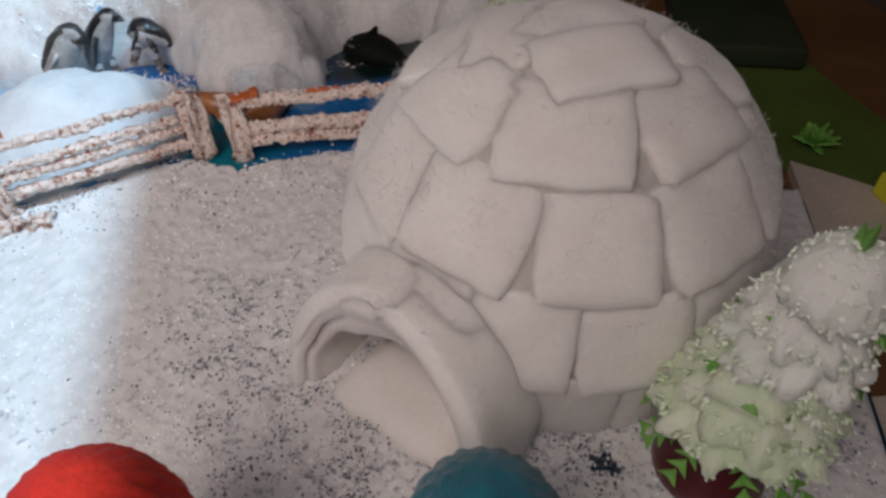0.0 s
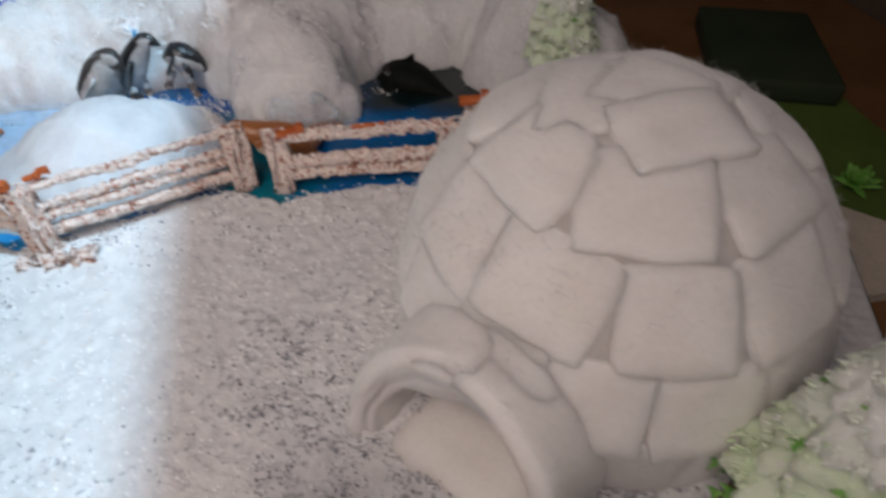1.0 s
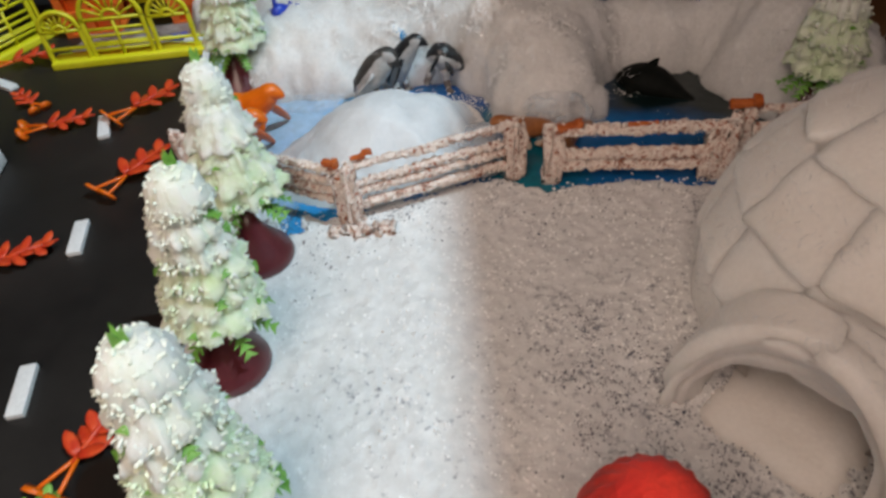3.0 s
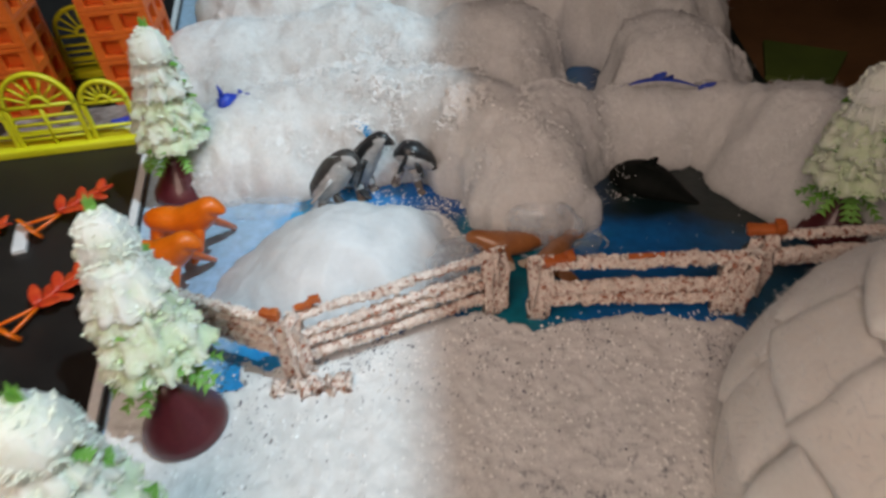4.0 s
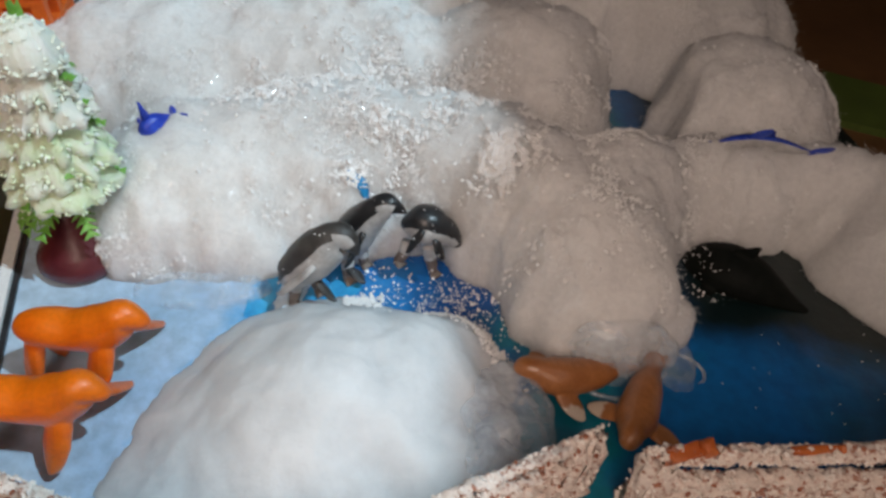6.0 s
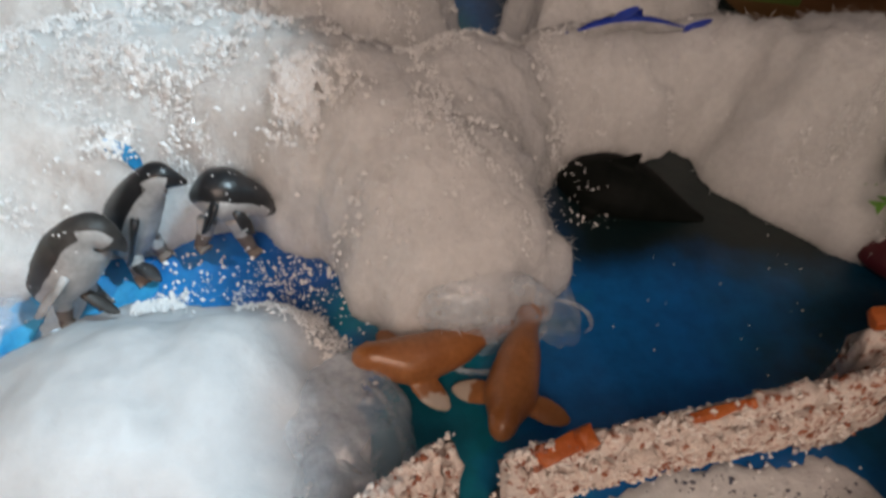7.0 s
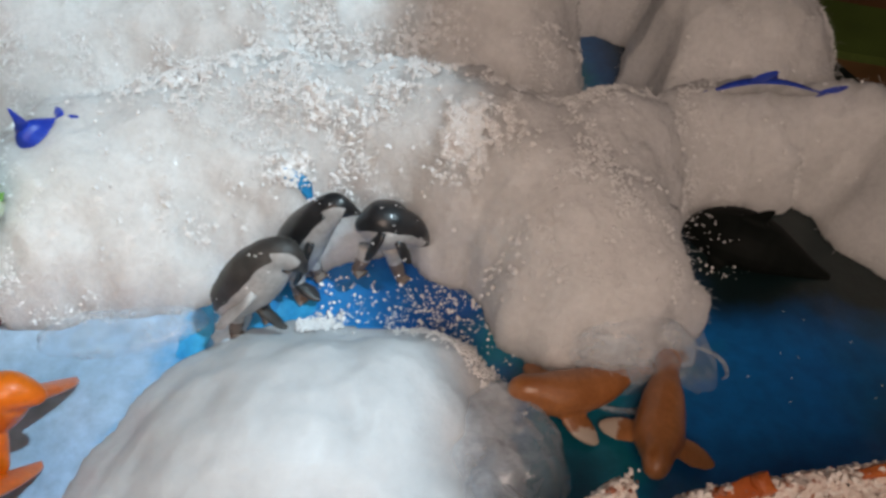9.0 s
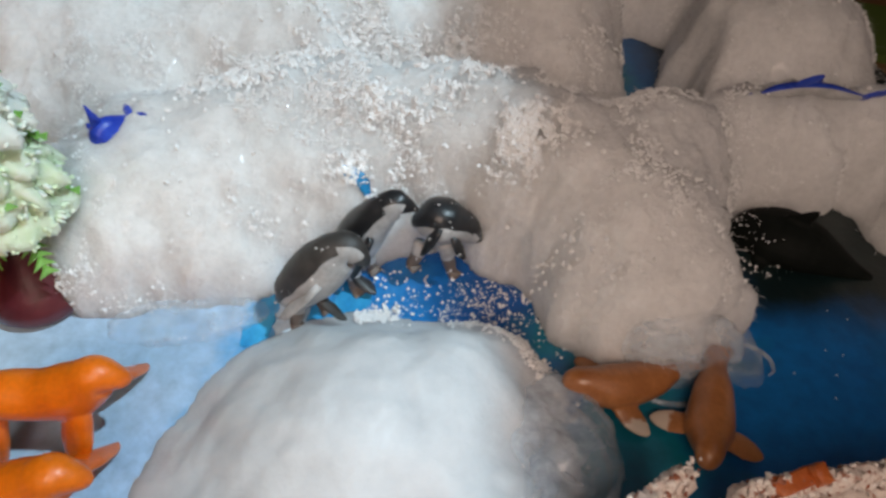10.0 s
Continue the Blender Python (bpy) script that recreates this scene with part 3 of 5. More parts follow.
def drift_mesh(x0, x1, y0, y1, step):
    bm, keep = bmesh.new(), {}
    nx, ny = int((x1 - x0) / step), int((y1 - y0) / step)
    for i in range(nx + 1):
        for j in range(ny + 1):
            x, y = x0 + i * step, y0 + j * step
            z = drift(x, y)
            keep[i, j] = bm.verts.new((x, y, z if z > 0.0015 else -0.001))
    for i in range(nx):
        for j in range(ny):
            four = [keep[i, j], keep[i + 1, j], keep[i + 1, j + 1], keep[i, j + 1]]
            if max(v.co.z for v in four) > 0.0:
                bm.faces.new(four)
    for v in [v for v in bm.verts if not v.link_faces]:
        bm.verts.remove(v)
    for _ in range(4):
        bmesh.ops.smooth_vert(bm, verts=[v for v in bm.verts if v.co.z < 0.007], factor=0.5, use_axis_x=True, use_axis_y=True, use_axis_z=False)
    # tufts and matted folds, raised along the skin so that steep faces have them too
    bm.normal_update()
    moves = []
    for v in bm.verts:
        c = v.co
        tuft = noise.fractal(c * 48, 0.9, 2.1, 3)
        fold = 1 - 2 * abs(noise.noise(c * 75 + Vector((3, 1, 7))))
        mat = noise.fractal(c * 230, 0.8, 2.0, 4) * (0.35 + 1.3 * max(0.0, grain(c.x, c.y, 35) + 0.15))
        moves.append(v.normal * (0.0028 * tuft + 0.0005 * fold + 0.0019 * mat) * min(1.0, max(0.0, c.z) / 0.012))
    for v, k in zip(bm.verts, moves):
        v.co += k
    return bm


drift_bm = drift_mesh(-0.39, 0.155, 0.30, 0.66, 0.0017)
DRIFT_SKIN = BVHTree.FromBMesh(drift_bm)


def on_drift(x, y, lift):
    """The place on the drift's skin over (x, y), raised by lift along its normal."""
    hit, normal, _, _ = DRIFT_SKIN.ray_cast(Vector((x, y, 0.3)), Vector((0, 0, -1)))
    return hit + normal * lift if hit else Vector((x, y, 0.001))


solo("cotton_drift", drift_bm, M_COTTON, None, "white cotton wool snow drifts heaped behind the pond", "snow drift", kind="stuff")

spots = []
while len(spots) < 34000:
    x, y = rng.uniform(-0.33, 0.08), rng.uniform(0.31, 0.58)
    z = drift(x, y)
    ridge = max(0.0, 1 - abs(y - 0.425) / 0.05) if x < -0.03 else 0.0
    k = grain(x, y, 22) + 0.6 * grain(x, y, 70) + 0.5 * grain(x, y, 190) + 0.22 * ridge - 0.30 * min(1.0, max(0.0, (x + 0.07) / 0.05))
    if z > 0.003 and k > 0.34 and rng.random() < (k - 0.28) * 2.5:
        spots.append((*on_drift(x, y, rng.uniform(-0.0002, 0.0012)), rng.choice((0.0001, 0.00015, 0.0002, 0.0003, 0.0004, 0.0005))))
while len(spots) < 34350:
    x, y = rng.uniform(-0.30, 0.0), rng.uniform(0.33, 0.50)
    if drift(x, y) > 0.003 and grain(x, y, 50) > rng.uniform(-0.5, 0.5):
        spots.append((*on_drift(x, y, 0.0005), rng.uniform(0.0005, 0.0010)))
# thick, matted clumps of crumbs: x, y, reach, number
for cx, cy, far, number in ((-0.147, 0.376, 0.0060, 2400), (-0.1454, 0.3665, 0.005, 160), (-0.167, 0.447, 0.011, 800), (-0.167, 0.408, 0.010, 500), (-0.193, 0.447, 0.013, 700), (-0.212, 0.446, 0.012, 600),
                            (-0.243, 0.413, 0.014, 900), (-0.224, 0.423, 0.014, 800), (-0.180, 0.394, 0.010, 500), (-0.196, 0.391, 0.010, 400), (-0.2040, 0.3728, 0.005, 380), (-0.194, 0.376, 0.005, 160),
                            (-0.104, 0.444, 0.010, 300), (-0.085, 0.432, 0.010, 200), (-0.105, 0.359, 0.008, 120), (-0.234, 0.357, 0.010, 160), (-0.136, 0.343, 0.006, 120)):
    left = number
    while left:
        x, y = rng.gauss(cx, far), rng.gauss(cy, far * 0.6)
        if grain(x, y, 90) + 0.7 * grain(x, y, 260) > rng.uniform(-0.25, 0.35):
            spots.append((*on_drift(x, y, rng.uniform(0.0, 0.0010)), rng.choice((0.0002, 0.0003, 0.0004, 0.0006, 0.0009))))
            left -= 1
tagged(crumbs("ice_crumbs", spots, M_CRUMB), "wet white snow crumbs on the cotton drifts", "snow", kind="stuff")

# loose cotton fibres standing off the drifts
strands = []
while len(strands) < 22000:
    x, y = rng.uniform(-0.36, 0.13), rng.uniform(0.31, 0.62)
    z = drift(x, y)
    if z > 0.003:
        a = rng.uniform(0, 6.283)
        o = on_drift(x, y, -0.0006)
        way = Vector((math.cos(a), math.sin(a), rng.uniform(-0.2, 0.5)))
        strands.append((o, o + way * rng.uniform(0.002, 0.007), rng.uniform(0.00006, 0.00013)))
# a soft fringe where the cotton meets the pond and the board
while len(strands) < 34000:
    x, y = rng.uniform(-0.33, 0.10), rng.uniform(0.31, 0.42)
    if 0.002 < drift(x, y) < 0.022:
        o = on_drift(x, y, -0.0008)
        a = rng.uniform(0, 6.283)
        way = Vector((math.cos(a), math.sin(a) - 0.5, rng.uniform(-0.3, 0.5))).normalized()
        strands.append((o, o + way * rng.uniform(0.0012, 0.0028), rng.uniform(0.00005, 0.0001)))
STRANDS = strands


def mound(name, cx, cy, a, b, turn, h, material, label, category, rough=0.0012, power=0.5):
    """A low rounded heap lying on the board."""
    bm = bmesh.new()
    m, rings, seg = pose(cx, cy, 0, 0, 0, turn), [], 72
    for k in range(1, 25):
        r = math.sin(k / 24 * math.pi / 2)
        ring = []
        for s in range(seg):
            t = 2 * math.pi * s / seg
            wob = 1 + 0.07 * noise.noise(Vector((math.cos(t) * 1.6 + cx * 50, math.sin(t) * 1.6, 0.3))) + 0.05 * noise.noise(Vector((math.cos(t) * 5, math.sin(t) * 5, cx * 30)))
            p = m @ Vector((a * wob * r * math.cos(t), b * wob * r * math.sin(t), 0))
            z = h * (1 - r * r) ** power
            p.z = z + rough * noise.fractal(Vector((p.x * 90, p.y * 90, 0.7)), 0.9, 2.0, 3) * (0.0 if k == 24 else 1)
            p.z = p.z if k < 24 else -0.0005
            ring.append(bm.verts.new(p))
        rings.append(ring)
    top = bm.verts.new(m @ Vector((0, 0, h)))
    for s in range(seg):
        bm.faces.new((top, rings[0][s], rings[0][(s + 1) % seg]))
        for k in range(23):
            bm.faces.new((rings[k][s], rings[k + 1][s], rings[k + 1][(s + 1) % seg], rings[k][(s + 1) % seg]))
    return solo(name, bm, material, None, label, category)


FLOE = [  # x, y, half length, half width, turn, height, steepness
    (-0.197, 0.290, 0.062, 0.049, 20, 0.034, 1.45), (-0.166, 0.305, 0.030, 0.030, 0, 0.020, 1.0),
    (-0.206, 0.264, 0.060, 0.032, 22, 0.014, 1.3), (-0.163, 0.275, 0.036, 0.022, 30, 0.012, 1.2),
]


def behind_fence(x):
    """The line of the fence along the floe's front."""
    return 0.2235 + (x + 0.195) * (0.59 if x > -0.195 else -0.23)


def floe_height(x, y):
    wx = x + 0.006 * grain(x, y, 30) + 0.003 * grain(x, y, 85)
    wy = y + 0.006 * grain(y, x, 30) + 0.003 * grain(y, x, 85)
    total = 0.0
    for cx, cy, a, b, turn, h, power in FLOE:
        c, sn = math.cos(radians(turn)), math.sin(radians(turn))
        d = (((wx - cx) * c + (wy - cy) * sn) / a) ** 2 + (((wy - cy) * c - (wx - cx) * sn) / b) ** 2
        if d < 1:
            total += (h * (1 - d) ** power) ** 3
    return total ** (1 / 3) * min(1.0, max(0.0, (y - behind_fence(x) - 0.004) / 0.012))


bm, keep, step = bmesh.new(), {}, 0.0013
for i in range(126):
    for j in range(86):
        x, y = -0.276 + i * step, 0.232 + j * step
        z = floe_height(x, y)
        z += (0.0012 * noise.fractal(Vector((x * 80, y * 80, 0.7)), 0.9, 2.0, 3) + 0.0007 * grain(x, y, 260)) * min(1.0, z / 0.006)
        keep[i, j] = bm.verts.new((x, y, z if z > 0.0003 else -0.0006))
for i in range(125):
    for j in range(85):
        four = [keep[i, j], keep[i + 1, j], keep[i + 1, j + 1], keep[i, j + 1]]
        if max(v.co.z for v in four) > 0:
            bm.faces.new(four)
for v in [v for v in bm.verts if not v.link_faces]:
    bm.verts.remove(v)
solo("ice_floe", bm, M_FLOE, None, "rounded frosty white ice floe behind the fence", "ice floe")
mound("gel_ice", -0.141, 0.293, 0.0205, 0.0250, 25, 0.0125, M_MILKY_GEL, "milky wet gel ice at the end of the floe", "gel ice", 0.0018, 0.35)
mound("gel_ice", -0.145, 0.279, 0.013, 0.008, 60, 0.0130, M_MILKY_GEL, "milky wet gel ice lump on the floe's end", "gel ice", 0.0012, 0.5)
mound("gel_ice", -0.102, 0.326, 0.021, 0.012, -15, 0.012, M_GEL, "clear gel ice lump at the tip of the drift", "gel ice", 0.0010, 0.3)
mound("gel_ice", -0.258, 0.335, 0.026, 0.010, 10, 0.005, M_GEL, "clear wet gel ice at the drift's foot", "gel ice", 0.0010, 0.3)
mound("gel_ice", -0.077, 0.331, 0.009, 0.018, 10, 0.003, M_GEL, "thin clear gel on the pond", "gel ice", 0.0008, 0.3)
spots = []
while len(spots) < 520:
    k = rng.random()
    x, y = (rng.gauss(-0.162, 0.011), rng.gauss(0.343, 0.006)) if k < 0.7 else (rng.gauss(-0.145, 0.007), rng.gauss(0.336, 0.008)) if k < 0.85 else (rng.gauss(-0.055, 0.006), rng.gauss(0.368, 0.004))
    if grain(x, y, 120) + 0.5 * grain(x, y, 300) > rng.uniform(-0.5, 0.4):
        spots.append((x, y, 0.001, rng.choice((0.00015, 0.0002, 0.0003, 0.0005))))
tagged(crumbs("floating_crumbs", spots, M_CRUMB), "white snow crumbs scattered on the pond's edge", "snow", kind="stuff")


spots = []
while len(spots) < 2300:
    t, r = rng.uniform(-0.25, 1.45), rng.gauss(0.95, 0.05)
    p = pose(-0.193, 0.291, 0, 0, 0, 20) @ Vector((0.060 * r * math.cos(t), 0.047 * r * math.sin(t), 0))
    if grain(p.x, p.y, 70) + 0.6 * grain(p.x, p.y, 220) > rng.uniform(-0.3, 0.6):
        spots.append((p.x, p.y, floe_height(p.x, p.y) + rng.uniform(0.0003, 0.0012), rng.choice((0.00015, 0.0002, 0.0003, 0.0004, 0.0007))))
tagged(crumbs("frost_crumbs", spots, M_CRUMB), "white frost crumbs along the floe's rim", "snow", kind="stuff")


def gel_string(points, thick, label, z=0.0008):
    """A thin bent string of clear gel lying on the pond."""
    bm = bmesh.new()
    loft(bm, smooth_spine([(x, y, z, thick * w, thick * w * 0.8) for (x, y), w in zip(points, (0.3, 1, 1, 0.8, 0.3))], 6), 8)
    bmesh.ops.recalc_face_normals(bm, faces=bm.faces)
    return solo("gel_string", bm, M_GEL, None, label, "gel", "gel strings")


def gel_blob(c, r, label):
    """A sagging clear bag of gel."""
    bm = bmesh.new()
    blob(bm, c, 1.0, r, 0.10, 4, 2.5)
    for v in bm.verts:
        v.co += noise.noise_vector(v.co * 90) * 0.0012
    return solo("gel_ice", bm, M_GEL, None, label, "gel ice")


gel_blob((-0.099, 0.3230, 0.0118), (0.0210, 0.0092, 0.0125), "clear bag of gel hanging from the drift's tip")


gel_string([(-0.076, 0.331), (-0.069, 0.3285), (-0.0655, 0.3245), (-0.0655, 0.320), (-0.068, 0.318)], 0.0008, "curled string of clear gel on the pond")
gel_string([(-0.122, 0.330), (-0.118, 0.3165), (-0.104, 0.3075), (-0.089, 0.3095), (-0.079, 0.321)], 0.0011, "string of clear gel round the drift's tip")
gel_string([(-0.1495, 0.308), (-0.148, 0.295), (-0.1435, 0.285), (-0.138, 0.2795), (-0.134, 0.277)], 0.0013, "wet ridge of clear gel on the floe's end", 0.0100)
gel_string([(-0.137, 0.311), (-0.129, 0.3015), (-0.1248, 0.291), (-0.1240, 0.283), (-0.1265, 0.276)], 0.0010, "wet rim of clear gel round the floe's end", 0.0012)
spots = [(rng.uniform(-0.06, 0.02), rng.uniform(0.29, 0.36), 0.0006, rng.uniform(0.0002, 0.0004)) for _ in range(24)]
spots += [(rng.uniform(-0.262, -0.235), rng.gauss(0.21, 0.006), 0.002, rng.uniform(0.0003, 0.0008)) for _ in range(160)]
spots += [(rng.gauss(-0.055, 0.009), rng.gauss(0.377, 0.006), rng.uniform(0.006, 0.012), rng.uniform(0.00015, 0.0004)) for _ in range(120)]
tagged(crumbs("stray_crumbs", spots, M_CRUMB), "stray white crumbs lying on the pond", "snow", kind="stuff")


def paint_stroke(x, y, wide, long, turn, material, label):
    """A dab of paint with frayed ends on the board."""
    bm = bmesh.new()
    left, right = [], []
    for i in range(17):
        v = (i / 16 - 0.5) * long
        fray = 0.18 * wide * noise.noise(Vector((v * 260, x * 90, 1.0)))
        left.append((-wide / 2 + fray + 0.0006 * rng.uniform(-1, 1), v))
        right.append((wide / 2 + fray + 0.0006 * rng.uniform(-1, 1), v))
    slab(bm, right + left[::-1], -0.0005, 0.0005)
    return solo("paint_stroke", bm, material, pose(x, y, 0.0, 0, 0, turn), label, "paint", "paint strokes", smooth=False)


M_CYAN = surface("cyan_paint", (0.02, 0.30, 0.66), (0.05, 0.46, 0.82), 0.35, 90, 700, 0.0003, coat=0.3)
M_WASH = surface("pale_blue_paint", (0.50, 0.66, 0.82), (0.68, 0.78, 0.88), 0.4, 90, 700, 0.0003, coat=0.3)
paint_stroke(-0.2345, 0.338, 0.0095, 0.026, 3, M_CYAN, "cyan brush stroke on the painted board")
paint_stroke(-0.2235, 0.336, 0.0105, 0.026, -2, M_WASH, "pale blue brush stroke on the painted board")
paint_stroke(-0.2040, 0.339, 0.0120, 0.018, -4, M_CYAN, "cyan brush stroke before the penguins")


def gap_patch(x, y, wide, deep, label):
    """A torn-edged patch added along the drift's skin, standing for a gap that shows blue."""
    bm = bmesh.new()
    top, base = [], []
    for i in range(22):
        a = 2 * math.pi * i / 22
        k = 1 + 0.25 * noise.noise(Vector((2 * math.cos(a), 2 * math.sin(a), 4.0)))
        o = on_drift(x + wide / 2 * k * math.cos(a), y + deep / 2 * k * math.sin(a), 0.0006)
        top.append(bm.verts.new(o + Vector((0, 0, 0.0005))))
        base.append(bm.verts.new(o - Vector((0, 0, 0.0012))))
    bm.faces.new(top)
    bm.faces.new(base[::-1])
    for i in range(22):
        bm.faces.new((top[i - 1], base[i - 1], base[i], top[i]))
    bmesh.ops.recalc_face_normals(bm, faces=bm.faces)
    return solo("gap_patch", bm, M_CYAN, None, label, "paint", smooth=False)


gap_patch(-0.2035, 0.3722, 0.0100, 0.0032, "small blue patch standing for a gap in the cotton drift")


# ---- snow-covered fence ----
def rough_bar(bm, p, q, h0, h1, depth, wild=0.0011, n=60):
    """An uneven bar from p to q (plan), between two heights."""
    p, q = Vector((*p, 0)), Vector((*q, 0))
    way = (q - p)
    side = Vector((-way.y, way.x, 0)).normalized()
    ring_of = [(math.cos(2 * math.pi * k / 16), math.sin(2 * math.pi * k / 16)) for k in range(16)]
    rings = []
    for i in range(n + 1):
        c = p + way * (i / n)
        swell = 1 + 0.30 * noise.noise(Vector((c.x * 110, c.y * 110, h0 * 400)))
        sag = 0.0014 * noise.noise(Vector((c.x * 40, c.y * 40, h0 * 200 + 5)))
        ring = []
        for a, b in ring_of:
            a, b = (math.copysign(abs(v) ** 0.7, v) for v in (a, b))
            o = c + side * a * depth / 2 * swell + Vector((0, 0, (h0 + h1) / 2 + sag + (h1 - h0) / 2 * b * swell))
            k = noise.noise_vector(o * 280) * wild + noise.noise_vector(o * 800) * wild * 0.7 + noise.noise_vector(o * 1700) * wild * 0.35
            ring.append(bm.verts.new(o + k))
        rings.append(ring)
    m = len(ring_of)
    for i in range(n):
        for k in range(m):
            bm.faces.new((rings[i][k], rings[i][(k + 1) % m], rings[i + 1][(k + 1) % m], rings[i + 1][k]))
    bm.faces.new(rings[0][::-1])
    bm.faces.new(rings[-1])


def along(p, q, t):
    return (p[0] + (q[0] - p[0]) * t, p[1] + (q[1] - p[1]) * t)


def fence_section(p, q, top, label, rails, caps=(), posts=((0.0, 0.0040), (1.0, 0.0040)), frost=1.0):
    """One fence panel: rails as (low, high, depth) under its top, a broad flocked post at each end."""
    f = thing("fence_section", *p, 0, 0, label, "fence", "snowy fence")
    inv = Matrix.Translation((-p[0], -p[1], 0))
    length = math.hypot(q[0] - p[0], q[1] - p[1])
    side = Vector((q[1] - p[1], p[0] - q[0], 0)).normalized()
    pale, bare = [], []

    def add(name, a, b, h0, h1, d, n, wild):
        bm = bmesh.new()
        rough_bar(bm, a, b, h0, h1, d, wild, n)
        bmesh.ops.transform(bm, matrix=inv, verts=bm.verts)
        bmesh.ops.recalc_face_normals(bm, faces=bm.faces)
        part(name, bm, M_FLOCK, f)
        # clotted grains of flock stuck to the bar
        run = math.hypot(b[0] - a[0], b[1] - a[1])
        for _ in range(int(run * (h1 - h0 + d) * 1000 * 1500 * frost)):
            t, w = rng.random(), rng.uniform(0, 6.283)
            c = Vector((*along(a, b, t), (h0 + h1) / 2)) + side * (d * 0.55 * math.cos(w)) + Vector((0, 0, (h1 - h0) * 0.56 * math.sin(w)))
            if noise.noise(c * 170) + 0.6 * noise.noise(c * 420) > rng.uniform(-0.7, 0.5):
                (bare if noise.noise(c * 330 + Vector((4, 0, 0))) > 0.28 else pale).append((c.x - p[0], c.y - p[1], c.z, rng.choice((0.0002, 0.0003, 0.0004, 0.0005, 0.0007))))

    for h0, h1, d in rails:
        add("rail", p, q, top - h1, top - h0, d, int(length / 0.0007), 0.0013)
    for t, w in posts:
        w /= length
        add("post", along(p, q, t - w), along(p, q, t + w), -0.0008, top - 0.0022, 0.0050, 14, 0.0028)
    face = math.degrees(math.atan2(q[1] - p[1], q[0] - p[0]))
    for t, size, lift, long in caps:
        bm = bmesh.new()
        c = along(p, q, t)
        turn = Matrix.Translation((c[0], c[1], top + lift)) @ pose(0, 0, 0, rng.uniform(-10, 10), rng.uniform(-12, 12), face + rng.uniform(-14, 14))
        box(bm, -size * long, -size * 0.8, -size * 0.7, size * long, size * 0.8, size * 0.5, size * 0.35, turn)
        if long > 1.5:
            box(bm, size * (long - 1.6), -size * 1.1, -size * 0.5, size * (long - 0.2), size * 0.7, size * 1.3, size * 0.35, turn)
        bmesh.ops.subdivide_edges(bm, edges=bm.edges[:], cuts=2, use_grid_fill=True)
        for v in bm.verts:
            v.co += noise.noise_vector(v.co * 450) * 0.0006 + noise.noise_vector(v.co * 1200) * 0.0003
        bmesh.ops.transform(bm, matrix=inv, verts=bm.verts)
        part("post_cap", bm, M_RUST, f, "bare orange-brown plastic post cap")
    tagged(crumbs("flecked_snow", pale, M_FLECK, f), kind="stuff")
    tagged(crumbs("bare_flock", bare, M_BARE, f), "brown flecks where the flock is bare", kind="stuff")
    return f


fence_section((-0.296, 0.245), (-0.1985, 0.2222), 0.0375, "snow-flocked brown plastic fence behind a pine tree",
              ((0.0015, 0.0055, 0.0036), (0.0085, 0.0125, 0.0036), (0.0135, 0.0180, 0.0040), (0.0195, 0.0235, 0.0040)), ((0.965, 0.0022, 0.001, 1.9), (0.985, 0.0014, -0.007, 2.0)), frost=0.6)
beside_floe = fence_section((-0.195, 0.2235), (-0.1165, 0.270), 0.0390, "snow-flocked brown plastic fence beside the ice floe",
                            ((0.0018, 0.0052, 0.0032), (0.0115, 0.0150, 0.0034), (0.0170, 0.0210, 0.0036), (0.0250, 0.0295, 0.0042)), ((0.13, 0.0022, 0.0030, 1.0), (0.075, 0.0015, 0.0012, 2.4)), ((0.02, 0.0028), (0.985, 0.0055)), 0.8)
fence_section((-0.0975, 0.268), (-0.0145, 0.2795), 0.0375, "snow-flocked brown plastic fence before the pond",
              ((0.0012, 0.0068, 0.0044), (0.0160, 0.0218, 0.0046), (0.0228, 0.0282, 0.0048)), ((0.09, 0.0026, -0.0018, 2.6), (0.52, 0.0013, -0.0012, 6.0)), ((0.0, 0.0050), (1.0, 0.0075)))
fence_section((-0.004, 0.2925), (0.070, 0.306), 0.0385, "snow-flocked brown plastic fence beside the igloo", ((0.0012, 0.0052, 0.0038), (0.0118, 0.0195, 0.0044)), ((0.0, 0.0030, 0.0010, 2.6), (0.04, 0.0022, -0.006, 1.0)), ((0.0, 0.0050), (1.0, 0.0040)))
bm = bmesh.new()
rough_bar(bm, (-0.206 + 0.195, 0.2135 - 0.2235), (-0.173 + 0.195, 0.2205 - 0.2235), -0.0015, 0.0036, 0.008, 0.0034)
bmesh.ops.recalc_face_normals(bm, faces=bm.faces)
part("foot", bm, M_FLOCK, beside_floe)


# ---- the igloo of felt blocks ----
IG, IG_R, IG_H, IG_Z = (0.0450, 0.1915), 0.0745, 0.0785, 0.0245
igloo = thing("igloo", *IG, 0, 0, "igloo of soft white felt blocks with a tunnel entrance", "igloo")
DOOR = math.atan2(-0.804, -0.594)


def dome(az, el, r=1.0):
    return Vector((IG_R * r * math.cos(el) * math.cos(az), IG_R * r * math.cos(el) * math.sin(az), max(-0.001, IG_Z + IG_H * r * math.sin(el))))


TUNNEL = Vector((0.0085, 0.0165, 0))     # the tunnel's axis starts behind the middle of the dome
LOW = math.asin(-IG_Z / IG_H)


def by_door(az):
    return abs((az - DOOR + math.pi) % (2 * math.pi) - math.pi)


